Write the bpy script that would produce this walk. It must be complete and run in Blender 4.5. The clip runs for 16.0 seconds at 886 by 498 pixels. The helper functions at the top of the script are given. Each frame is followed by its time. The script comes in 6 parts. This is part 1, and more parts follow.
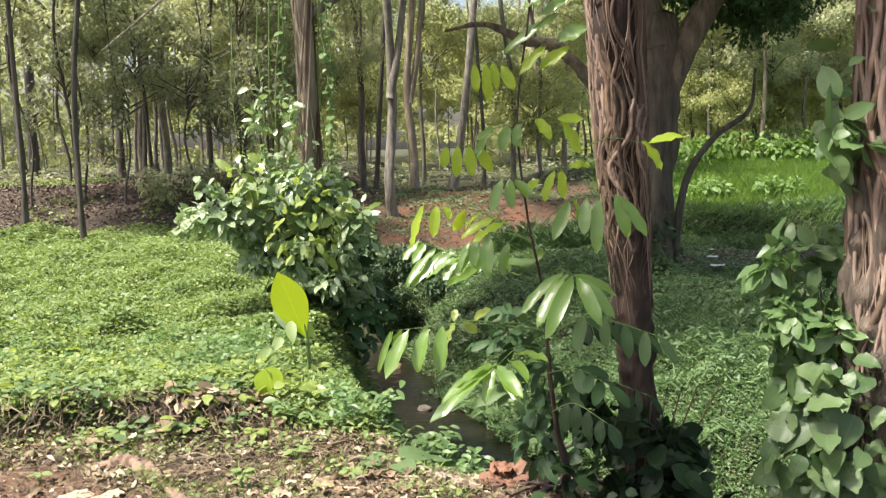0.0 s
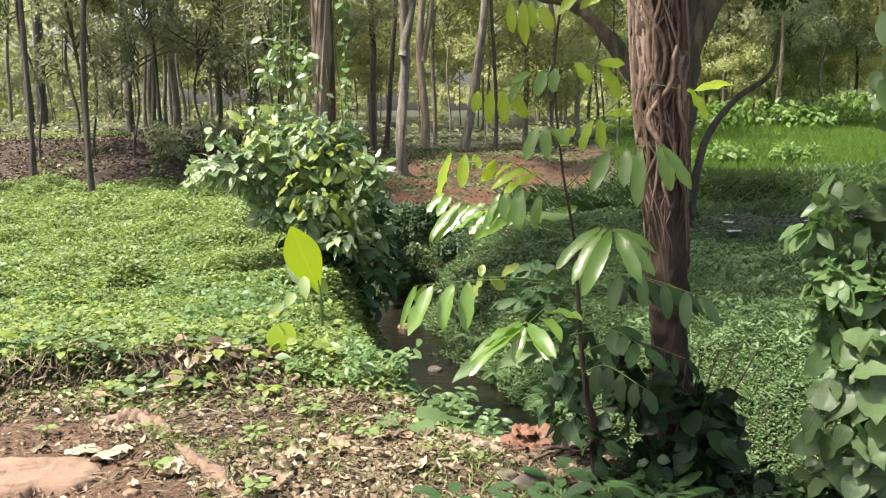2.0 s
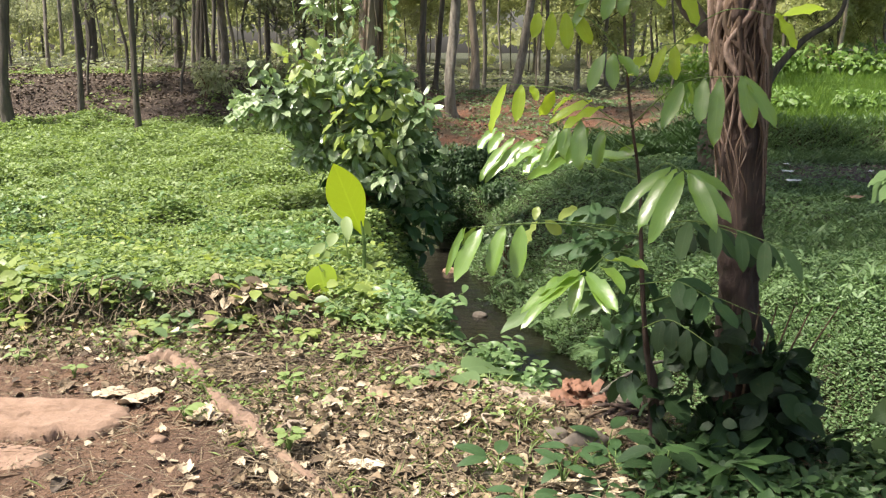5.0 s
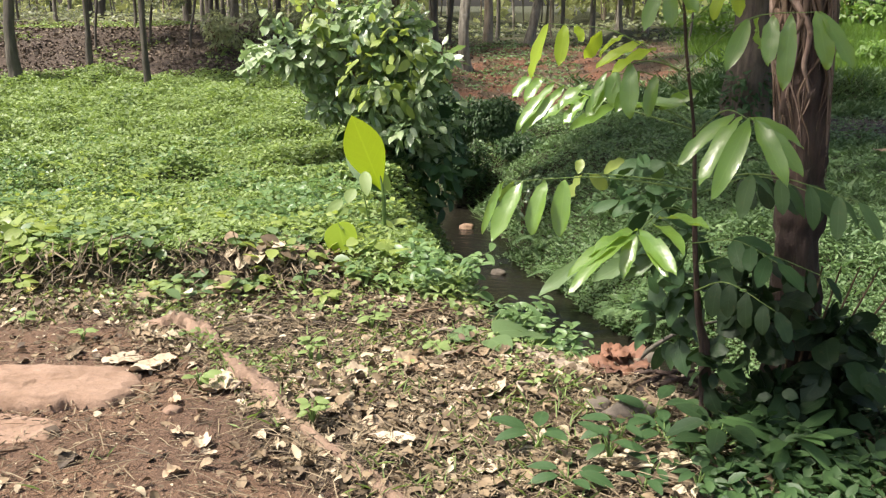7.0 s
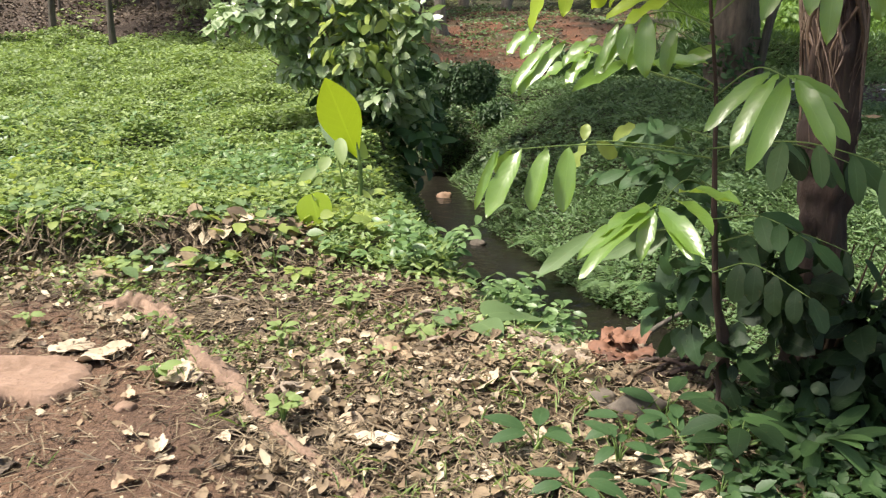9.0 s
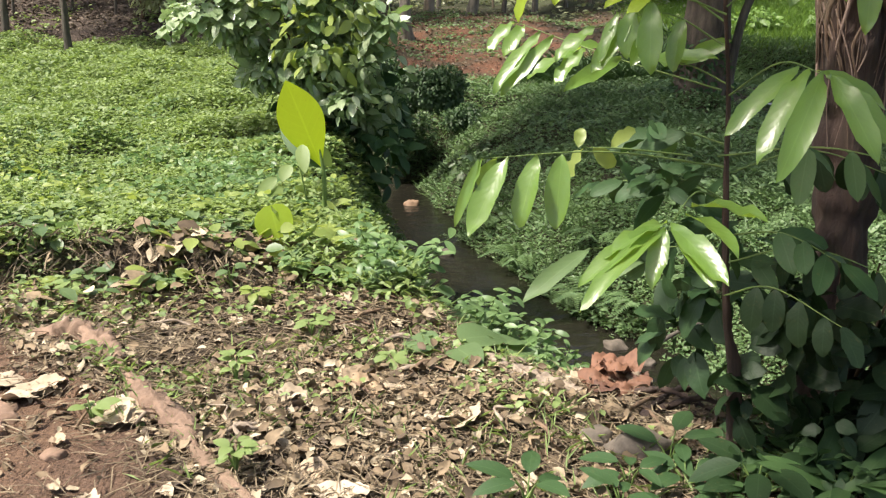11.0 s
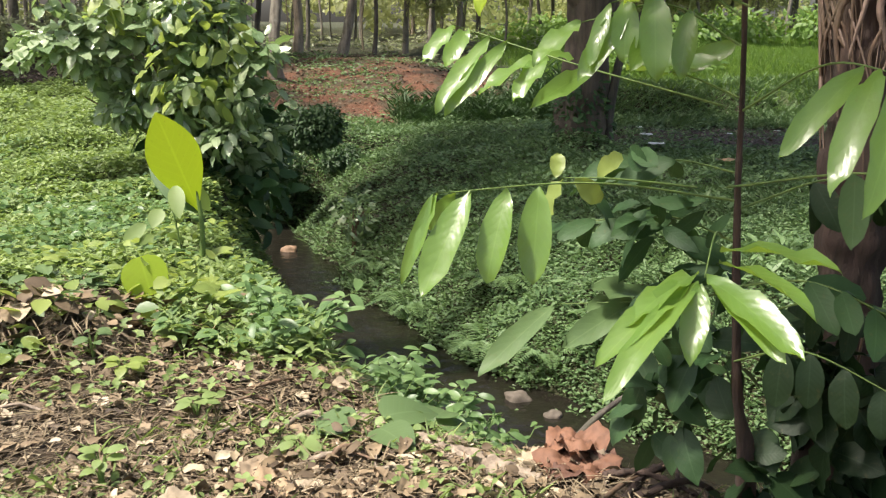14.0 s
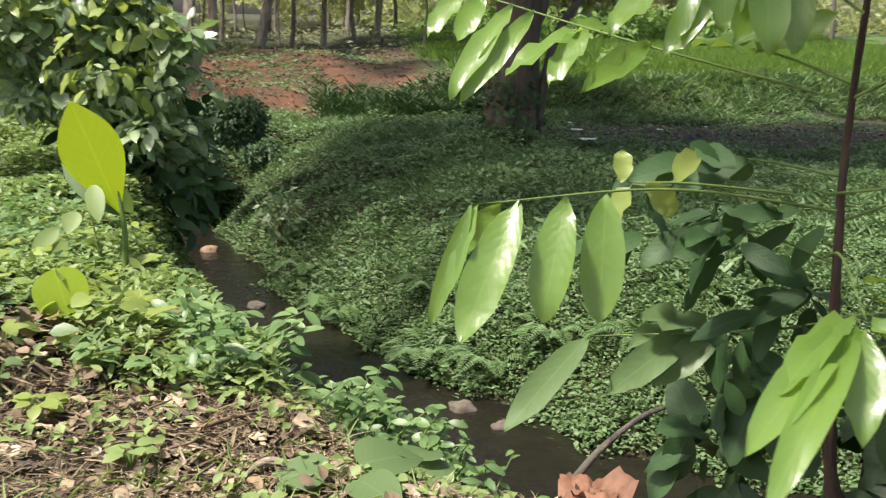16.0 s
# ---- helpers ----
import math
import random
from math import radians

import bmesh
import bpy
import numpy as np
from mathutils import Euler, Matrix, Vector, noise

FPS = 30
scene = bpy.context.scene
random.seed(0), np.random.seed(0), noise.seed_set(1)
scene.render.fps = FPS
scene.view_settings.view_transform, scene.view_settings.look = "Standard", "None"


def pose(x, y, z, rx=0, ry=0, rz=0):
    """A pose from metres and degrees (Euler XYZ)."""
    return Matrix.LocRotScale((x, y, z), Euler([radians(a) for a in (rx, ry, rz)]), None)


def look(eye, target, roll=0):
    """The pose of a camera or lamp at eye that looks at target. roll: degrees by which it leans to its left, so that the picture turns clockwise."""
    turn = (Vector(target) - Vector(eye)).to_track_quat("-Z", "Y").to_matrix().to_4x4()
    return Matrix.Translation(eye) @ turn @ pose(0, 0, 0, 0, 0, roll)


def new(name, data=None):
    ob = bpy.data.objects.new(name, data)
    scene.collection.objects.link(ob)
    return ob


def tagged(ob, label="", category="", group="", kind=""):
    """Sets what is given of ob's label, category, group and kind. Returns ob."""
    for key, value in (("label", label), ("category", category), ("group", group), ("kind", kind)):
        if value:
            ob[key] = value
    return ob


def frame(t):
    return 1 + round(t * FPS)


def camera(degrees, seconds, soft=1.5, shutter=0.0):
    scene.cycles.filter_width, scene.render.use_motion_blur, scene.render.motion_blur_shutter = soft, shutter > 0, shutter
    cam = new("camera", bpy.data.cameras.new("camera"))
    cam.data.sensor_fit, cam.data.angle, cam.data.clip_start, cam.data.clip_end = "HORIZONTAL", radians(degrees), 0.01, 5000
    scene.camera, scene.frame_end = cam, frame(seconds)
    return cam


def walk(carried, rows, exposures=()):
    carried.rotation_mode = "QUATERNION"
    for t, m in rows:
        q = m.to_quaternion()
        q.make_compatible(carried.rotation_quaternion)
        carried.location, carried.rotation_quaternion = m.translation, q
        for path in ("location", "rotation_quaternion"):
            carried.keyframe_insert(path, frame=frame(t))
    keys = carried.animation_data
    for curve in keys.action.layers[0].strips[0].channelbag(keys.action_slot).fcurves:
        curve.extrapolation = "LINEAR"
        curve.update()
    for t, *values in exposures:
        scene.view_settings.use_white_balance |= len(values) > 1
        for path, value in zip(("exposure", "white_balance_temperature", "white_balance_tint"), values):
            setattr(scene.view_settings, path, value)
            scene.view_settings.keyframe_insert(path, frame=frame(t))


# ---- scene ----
cam = camera(48.4, 16.0, soft=1.25, shutter=0.6)
PATH = [
    (0, (-0.218, 4.702, 1.834), (-0.252, 8.284, 1.467), -1.6),
    (0.5, (-0.234, 4.747, 1.807), (-0.252, 8.321, 1.386), -1.3),
    (1, (-0.257, 4.806, 1.777), (-0.281, 8.377, 1.328), -0.9),
    (1.5, (-0.288, 4.865, 1.762), (-0.337, 8.435, 1.289), -0.8),
    (2, (-0.31, 4.925, 1.764), (-0.371, 8.489, 1.262), -0.5),
    (2.5, (-0.322, 4.975, 1.76), (-0.412, 8.534, 1.228), -0.2),
    (3, (-0.326, 5.035, 1.751), (-0.455, 8.588, 1.188), -0.1),
    (3.5, (-0.319, 5.098, 1.744), (-0.482, 8.642, 1.139), 0),
    (4, (-0.311, 5.15, 1.73), (-0.497, 8.685, 1.084), 0.2),
    (6.5, (-0.416, 5.474, 1.651), (-0.677, 8.973, 0.846), 0.2),
    (7, (-0.443, 5.56, 1.638), (-0.706, 9.045, 0.778), 0.1),
    (7.5, (-0.47, 5.665, 1.613), (-0.742, 9.14, 0.715), -0.1),
    (8, (-0.486, 5.782, 1.582), (-0.758, 9.248, 0.65), -0.1),
    (8.5, (-0.497, 5.888, 1.571), (-0.738, 9.349, 0.61), 0.1),
    (9, (-0.517, 5.976, 1.568), (-0.684, 9.437, 0.592), 0.4),
    (11.5, (-0.576, 6.487, 1.478), (-0.587, 9.965, 0.547), 0.7),
    (12, (-0.601, 6.595, 1.451), (-0.553, 10.089, 0.58), 0.9),
    (12.5, (-0.65, 6.705, 1.415), (-0.506, 10.208, 0.598), 0.9),
    (13, (-0.695, 6.813, 1.393), (-0.448, 10.31, 0.576), 1),
    (13.5, (-0.707, 6.923, 1.386), (-0.353, 10.411, 0.576), 1.1),
    (14, (-0.722, 7.036, 1.366), (-0.292, 10.521, 0.574), 1.2),
    (14.5, (-0.736, 7.164, 1.354), (-0.254, 10.64, 0.558), 1.3),
    (15, (-0.763, 7.292, 1.348), (-0.232, 10.76, 0.545), 1.4),
    (15.5, (-0.803, 7.423, 1.33), (-0.194, 10.883, 0.538), 1.7),
    (16, (-0.855, 7.574, 1.3), (-0.119, 11.005, 0.499), 2),
]
walk(cam, [(t, look(eye, target, roll)) for t, eye, target, roll in PATH], [(0.0, 1.38, 6500, 14), (4.0, 1.27, 6500, 14), (8.0, 1.12, 6500, 14), (16.0, 1.07, 6500, 14)])

# ---- world, sun ----
world = bpy.data.worlds.new("sky")
scene.world = world
world.use_nodes = True
wn = world.node_tree
sky = wn.nodes.new("ShaderNodeTexSky")
sky.sky_type = "NISHITA"
sky.sun_disc = False
SUN_ELEV, SUN_AZ = radians(60), radians(-106)      # azimuth from +y towards +x
sky.sun_elevation, sky.sun_rotation = SUN_ELEV, SUN_AZ
sky.air_density, sky.dust_density, sky.ozone_density = 1.0, 4.0, 0.5
wn.nodes["Background"].inputs["Strength"].default_value = 0.10
wn.links.new(sky.outputs[0], wn.nodes["Background"].inputs["Color"])
sun = new("sun", bpy.data.lights.new("sun", "SUN"))
sun.data.energy, sun.data.angle, sun.data.color = 3.9, radians(6), (1.0, 0.95, 0.84)
sun_from = Vector((math.sin(SUN_AZ) * math.cos(SUN_ELEV), math.cos(SUN_AZ) * math.cos(SUN_ELEV), math.sin(SUN_ELEV)))
sun.matrix_world = look(sun_from * 60, (0, 0, 0))


# ---- materials ----
def shader(name):
    m = bpy.data.materials.new(name)
    m.use_nodes = True
    return m, m.node_tree.nodes, m.node_tree.links, m.node_tree.nodes["Principled BSDF"]


def mix_rgb(nodes, links, fac, a, b, blend="MIX"):
    n = nodes.new("ShaderNodeMix")
    n.data_type, n.blend_type = "RGBA", blend
    for sock, v in ((n.inputs[0], fac), (n.inputs[6], a), (n.inputs[7], b)):
        if hasattr(v, "is_linked"):
            links.new(v, sock)
        elif isinstance(v, (int, float)):
            sock.default_value = v
        else:
            sock.default_value = (*v, 1)
    return n.outputs[2]


def noise_at(nodes, links, scale, detail=4.0, rough=0.6, stretch=None):
    co = nodes.new("ShaderNodeTexCoord")
    n = nodes.new("ShaderNodeTexNoise")
    n.inputs["Scale"].default_value, n.inputs["Detail"].default_value, n.inputs["Roughness"].default_value = scale, detail, rough
    if stretch:
        mp = nodes.new("ShaderNodeMapping")
        mp.inputs["Scale"].default_value = stretch
        links.new(co.outputs["Object"], mp.inputs["Vector"])
        links.new(mp.outputs[0], n.inputs["Vector"])
    else:
        links.new(co.outputs["Object"], n.inputs["Vector"])
    return n.outputs["Fac"]


def ramp(nodes, links, fac, lo, hi):
    n = nodes.new("ShaderNodeMapRange")
    n.inputs[1].default_value, n.inputs[2].default_value = lo, hi
    links.new(fac, n.inputs[0])
    return n.outputs[0]


def bump(nodes, links, bsdf, fac, strength, dist=0.02):
    b = nodes.new("ShaderNodeBump")
    b.inputs["Strength"].default_value, b.inputs["Distance"].default_value = strength, dist
    links.new(fac, b.inputs["Height"])
    links.new(b.outputs[0], bsdf.inputs["Normal"])


def leaf_mat(name, dark, light, through_col, trans=0.4, rough=0.42, patch=1.5, veins=False, spec=0.5):
    m, nodes, links, bsdf = shader(name)
    geo = nodes.new("ShaderNodeNewGeometry")
    col = mix_rgb(nodes, links, geo.outputs["Random Per Island"], dark, light)
    big = ramp(nodes, links, noise_at(nodes, links, patch, 3), 0.35, 0.7)
    col = mix_rgb(nodes, links, mul(nodes, links, big, 0.55), col, light)
    fine = ramp(nodes, links, noise_at(nodes, links, 60, 2), 0.62, 0.8)
    col = mix_rgb(nodes, links, mul(nodes, links, fine, 0.35), col, (0.16, 0.12, 0.04))
    if veins:
        uv = nodes.new("ShaderNodeUVMap")
        uv.uv_map = "leaf"
        sep = nodes.new("ShaderNodeSeparateXYZ")
        links.new(uv.outputs[0], sep.inputs[0])
        au = op(nodes, links, "ABSOLUTE", sep.outputs[0])
        slant = op(nodes, links, "SUBTRACT", op(nodes, links, "MULTIPLY", sep.outputs[1], 9.0), op(nodes, links, "MULTIPLY", au, 2.2))
        tri = op(nodes, links, "PINGPONG", slant, 0.5)
        side = ramp(nodes, links, tri, 0.09, 0.0)
        mid = ramp(nodes, links, au, 0.07, 0.02)
        both = op(nodes, links, "MAXIMUM", mul(nodes, links, side, 0.45), mid)
        col = mix_rgb(nodes, links, mul(nodes, links, both, 0.32), col, tuple(min(1, 1.35 * c + 0.02) for c in light))
        uneven = noise_at(nodes, links, 22, 3)
        bump(nodes, links, bsdf, op(nodes, links, "ADD", mul(nodes, links, tri, 0.16), mul(nodes, links, uneven, 0.8)), 0.4, 0.006)
    links.new(col, bsdf.inputs["Base Color"])
    bsdf.inputs["Roughness"].default_value = rough
    bsdf.inputs["Specular IOR Level"].default_value = spec
    t = nodes.new("ShaderNodeBsdfTranslucent")
    links.new(mix_rgb(nodes, links, 0.75, col, through_col), t.inputs["Color"])
    mx = nodes.new("ShaderNodeMixShader")
    mx.inputs[0].default_value = trans
    links.new(bsdf.outputs[0], mx.inputs[1])
    links.new(t.outputs[0], mx.inputs[2])
    links.new(mx.outputs[0], nodes["Material Output"].inputs["Surface"])
    return m


def op(nodes, links, kind, a, b=None):
    n = nodes.new("ShaderNodeMath")
    n.operation = kind
    for sock, v in ((n.inputs[0], a), (n.inputs[1], b)):
        if v is None:
            continue
        if isinstance(v, (int, float)):
            sock.default_value = v
        else:
            links.new(v, sock)
    return n.outputs[0]


def mul(nodes, links, a, b):
    return op(nodes, links, "MULTIPLY", a, b)


def bark_mat(name, dark, light, moss=(0.05, 0.07, 0.03), moss_amount=0.3, scale=11.0, strength=1.0):
    m, nodes, links, bsdf = shader(name)
    grain = noise_at(nodes, links, scale, 6, 0.65, (1, 1, 0.18))
    col = mix_rgb(nodes, links, ramp(nodes, links, grain, 0.35, 0.68), dark, light)
    blot = ramp(nodes, links, noise_at(nodes, links, 5.5, 6, 0.7), 0.5, 0.66)
    col = mix_rgb(nodes, links, mul(nodes, links, blot, moss_amount), col, moss)
    inf = nodes.new("ShaderNodeObjectInfo")
    col = mix_rgb(nodes, links, mul(nodes, links, inf.outputs["Random"], 0.35), col, tuple(0.55 * c for c in dark))
    links.new(col, bsdf.inputs["Base Color"])
    bsdf.inputs["Roughness"].default_value = 0.9
    bump(nodes, links, bsdf, grain, strength, 0.03)
    return m


def dry_mat(name, a, b, c):
    m, nodes, links, bsdf = shader(name)
    geo = nodes.new("ShaderNodeNewGeometry")
    inf = nodes.new("ShaderNodeObjectInfo")
    r = op(nodes, links, "FRACT", op(nodes, links, "ADD", geo.outputs["Random Per Island"], inf.outputs["Random"]))
    col = mix_rgb(nodes, links, ramp(nodes, links, r, 0.0, 0.65), a, b)
    col = mix_rgb(nodes, links, ramp(nodes, links, r, 0.72, 1.0), col, c)
    n = noise_at(nodes, links, 35, 4)
    col = mix_rgb(nodes, links, mul(nodes, links, ramp(nodes, links, n, 0.45, 0.75), 0.5), col, tuple(0.45 * v for v in a))
    links.new(col, bsdf.inputs["Base Color"])
    bsdf.inputs["Roughness"].default_value = 0.75
    bump(nodes, links, bsdf, n, 0.4, 0.004)
    return m


def plain_mat(name, a, b, scale=12.0, rough=0.85, strength=0.4, dist=0.01):
    m, nodes, links, bsdf = shader(name)
    n = noise_at(nodes, links, scale, 6)
    col = mix_rgb(nodes, links, ramp(nodes, links, n, 0.35, 0.68), a, b)
    n2 = noise_at(nodes, links, scale * 9, 3)
    col = mix_rgb(nodes, links, mul(nodes, links, ramp(nodes, links, n2, 0.5, 0.8), 0.4), col, tuple(0.5 * v for v in a))
    links.new(col, bsdf.inputs["Base Color"])
    bsdf.inputs["Roughness"].default_value = rough
    bump(nodes, links, bsdf, n, strength, dist)
    return m


def ground_mat():
    m, nodes, links, bsdf = shader("ground_soil")

    def mask(key):
        a = nodes.new("ShaderNodeAttribute")
        a.attribute_name = key
        return a.outputs["Fac"]
    coarse, fine = noise_at(nodes, links, 1.1, 6), noise_at(nodes, links, 30, 5)
    soil = mix_rgb(nodes, links, ramp(nodes, links, fine, 0.35, 0.7), (0.035, 0.03, 0.016), (0.075, 0.07, 0.03))
    soil = mix_rgb(nodes, links, mul(nodes, links, ramp(nodes, links, coarse, 0.4, 0.65), 0.6), soil, (0.045, 0.075, 0.022))
    litter = mix_rgb(nodes, links, ramp(nodes, links, fine, 0.3, 0.7), (0.032, 0.023, 0.014), (0.115, 0.082, 0.05))
    path = mix_rgb(nodes, links, ramp(nodes, links, fine, 0.3, 0.75), (0.140, 0.078, 0.043), (0.235, 0.140, 0.082))
    path = mix_rgb(nodes, links, mul(nodes, links, ramp(nodes, links, coarse, 0.4, 0.6), 0.5), path, (0.085, 0.05, 0.034))
    speck = noise_at(nodes, links, 85, 3)
    path = mix_rgb(nodes, links, mul(nodes, links, ramp(nodes, links, speck, 0.56, 0.68), 0.7), path, (0.06, 0.036, 0.025))
    path = mix_rgb(nodes, links, mul(nodes, links, ramp(nodes, links, speck, 0.42, 0.34), 0.6), path, (0.27, 0.175, 0.12))
    red = mix_rgb(nodes, links, ramp(nodes, links, fine, 0.35, 0.7), (0.105, 0.045, 0.024), (0.21, 0.092, 0.045))
    red = mix_rgb(nodes, links, mul(nodes, links, ramp(nodes, links, coarse, 0.42, 0.56), 0.85), red, (0.068, 0.055, 0.028))
    brown = mix_rgb(nodes, links, ramp(nodes, links, fine, 0.35, 0.7), (0.05, 0.035, 0.025), (0.105, 0.075, 0.052))
    grass = mix_rgb(nodes, links, ramp(nodes, links, coarse, 0.35, 0.7), (0.06, 0.115, 0.025), (0.10, 0.18, 0.04))
    col = mix_rgb(nodes, links, mask("litter"), soil, litter)
    col = mix_rgb(nodes, links, mask("path"), col, path)
    col = mix_rgb(nodes, links, mask("red"), col, red)
    col = mix_rgb(nodes, links, mask("brown"), col, brown)
    col = mix_rgb(nodes, links, mask("grass"), col, grass)
    links.new(col, bsdf.inputs["Base Color"])
    bsdf.inputs["Roughness"].default_value = 0.95
    crumbs = noise_at(nodes, links, 110, 3)
    tie = nodes.new("ShaderNodeMath")
    tie.operation = "MULTIPLY_ADD"
    tie.inputs[1].default_value = 0.45
    links.new(crumbs, tie.inputs[0])
    links.new(fine, tie.inputs[2])
    bump(nodes, links, bsdf, tie.outputs[0], 0.9, 0.045)
    return m


def water_mat():
    m, nodes, links, bsdf = shader("stream_water")
    n = noise_at(nodes, links, 7, 3, 0.5, (1, 1, 1))
    col = mix_rgb(nodes, links, n, (0.010, 0.009, 0.007), (0.020, 0.018, 0.013))
    links.new(col, bsdf.inputs["Base Color"])
    bsdf.inputs["Roughness"].default_value = 0.12
    bsdf.inputs["Specular IOR Level"].default_value = 0.35
    bsdf.inputs["IOR"].default_value = 1.33
    bump(nodes, links, bsdf, n, 0.35, 0.05)
    return m


M_GROUND, M_WATER = ground_mat(), water_mat()
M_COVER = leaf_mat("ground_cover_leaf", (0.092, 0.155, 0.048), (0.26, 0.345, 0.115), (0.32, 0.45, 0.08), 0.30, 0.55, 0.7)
# Bank copy of the meadow cover, its shade put into darker greens.
M_COVER_SHADE = leaf_mat("shaded_cover_leaf", (0.078, 0.148, 0.062), (0.175, 0.27, 0.11), (0.20, 0.33, 0.09), 0.28, 0.5, 0.9)
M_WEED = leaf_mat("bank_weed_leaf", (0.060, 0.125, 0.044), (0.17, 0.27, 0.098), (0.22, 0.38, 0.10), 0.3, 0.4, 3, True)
# Bank cover again, darker still, to hold deep shade in its colour.
M_DENSESHADE = leaf_mat("dense_shaded_leaf", (0.022, 0.055, 0.018), (0.06, 0.12, 0.035), (0.07, 0.15, 0.03), 0.22, 0.55, 2)
M_LIME = leaf_mat("young_leaf", (0.14, 0.22, 0.05), (0.33, 0.40, 0.11), (0.42, 0.52, 0.08), 0.4, 0.42, 4)
# Pale end of this green stands in for sun and sheen.
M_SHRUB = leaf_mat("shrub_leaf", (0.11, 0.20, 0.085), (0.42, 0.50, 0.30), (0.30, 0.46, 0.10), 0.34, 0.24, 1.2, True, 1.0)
M_SAPLING = leaf_mat("sapling_leaf", (0.075, 0.17, 0.035), (0.19, 0.32, 0.06), (0.42, 0.62, 0.05), 0.40, 0.30, 3, True, 1.0)
# Base colour raised so the leaf reads as lit from behind.
M_SPROUT = leaf_mat("sprout_backlight_leaf", (0.48, 0.64, 0.02), (0.58, 0.72, 0.03), (0.66, 0.82, 0.02), 0.4, 0.35, 3, True)
M_HEART = leaf_mat("heart_leaf", (0.045, 0.095, 0.034), (0.15, 0.225, 0.09), (0.20, 0.33, 0.08), 0.26, 0.45, 2, True)
# Dark leaf green; also holds the shade on inner and back leaves.
M_DARKLEAF = leaf_mat("shaded_dark_leaf", (0.020, 0.052, 0.018), (0.060, 0.125, 0.042), (0.08, 0.17, 0.025), 0.2, 0.55, 2, True, 0.3)
# Leaf green darkened to carry the shade at the trunk's foot.
M_DEEPSHADE = leaf_mat("deep_shaded_leaf", (0.009, 0.022, 0.008), (0.03, 0.062, 0.021), (0.03, 0.08, 0.015), 0.15, 0.5, 2, True, 0.3)
M_MID = leaf_mat("mid_green_leaf", (0.035, 0.078, 0.028), (0.088, 0.155, 0.054), (0.12, 0.24, 0.045), 0.25, 0.6, 2, True, 0.3)
# Green lowered to hold the shade under the tree on low leaves.
M_LOWSHADE = leaf_mat("strap_leaf", (0.02, 0.052, 0.018), (0.055, 0.11, 0.038), (0.07, 0.15, 0.03), 0.2, 0.5, 2, True, 0.4)
M_ROSETTE = leaf_mat("rosette_leaf", (0.04, 0.095, 0.03), (0.10, 0.18, 0.06), (0.12, 0.24, 0.05), 0.25, 0.42, 2, True, 0.5)
M_SPRAY = leaf_mat("understorey_leaf", (0.075, 0.095, 0.05), (0.30, 0.325, 0.19), (0.34, 0.38, 0.15), 0.35, 0.45, 0.5)
# Brighter, yellower sapling green standing in for light through the leaf.
M_YELLOW = leaf_mat("backlight_tinted_leaf", (0.26, 0.40, 0.03), (0.40, 0.53, 0.05), (0.60, 0.76, 0.04), 0.5, 0.35, 3, True)
M_CROWN = leaf_mat("crown_leaf", (0.13, 0.155, 0.082), (0.38, 0.405, 0.24), (0.46, 0.50, 0.22), 0.5, 0.5, 0.4)
# Crown green paled so that distance haze sits in the colour.
M_CROWN_HAZE = leaf_mat("hazy_crown_leaf", (0.19, 0.22, 0.09), (0.42, 0.44, 0.20), (0.55, 0.58, 0.22), 0.5, 0.5, 0.3)
M_GRASS = leaf_mat("field_grass", (0.085, 0.16, 0.028), (0.145, 0.25, 0.045), (0.26, 0.42, 0.05), 0.35, 0.5, 0.35)
M_STRAW = dry_mat("dry_stalk", (0.14, 0.105, 0.062), (0.29, 0.228, 0.14), (0.075, 0.052, 0.034))
M_DRY = dry_mat("dry_leaf", (0.072, 0.049, 0.029), (0.25, 0.182, 0.105), (0.56, 0.48, 0.33))
M_DRYBROWN = dry_mat("brown_dead_leaf", (0.055, 0.041, 0.028), (0.135, 0.10, 0.068), (0.27, 0.215, 0.15))
M_YELLOWED = dry_mat("yellowed_leaf", (0.38, 0.36, 0.10), (0.50, 0.44, 0.16), (0.30, 0.22, 0.08))
M_PALE = dry_mat("pale_dry_leaf", (0.38, 0.30, 0.20), (0.55, 0.46, 0.335), (0.38, 0.26, 0.15))
M_BARK = bark_mat("red_brown_bark", (0.060, 0.038, 0.025), (0.215, 0.142, 0.092))
M_DEEPBARK = bark_mat("deep_brown_bark", (0.028, 0.018, 0.014), (0.10, 0.064, 0.048), moss_amount=0.15)
M_VINEBARK = bark_mat("vine_stem_bark", (0.16, 0.105, 0.078), (0.42, 0.31, 0.24), moss_amount=0.15)
M_RIDGED = bark_mat("ridged_grey_brown_bark", (0.045, 0.034, 0.026), (0.30, 0.235, 0.175), (0.20, 0.18, 0.13), 0.35, 16.0, 1.6)
M_FORKBARK = bark_mat("grey_brown_bark", (0.085, 0.064, 0.048), (0.27, 0.205, 0.15), (0.10, 0.11, 0.06), 0.4, 9.0, 1.3)
M_GREYBARK = bark_mat("grey_bark", (0.10, 0.088, 0.070), (0.32, 0.285, 0.225), (0.34, 0.33, 0.28), 0.5)
M_DARKBARK = bark_mat("dark_bark", (0.060, 0.051, 0.041), (0.165, 0.143, 0.112), moss_amount=0.4)
M_PALEBARK = bark_mat("pale_bark", (0.22, 0.17, 0.12), (0.45, 0.37, 0.28), moss_amount=0.15)
M_STEM = plain_mat("green_stem", (0.10, 0.17, 0.04), (0.17, 0.25, 0.06), 30, 0.6)
M_TWIG = plain_mat("brown_twig", (0.12, 0.075, 0.045), (0.24, 0.16, 0.10), 40, 0.85)
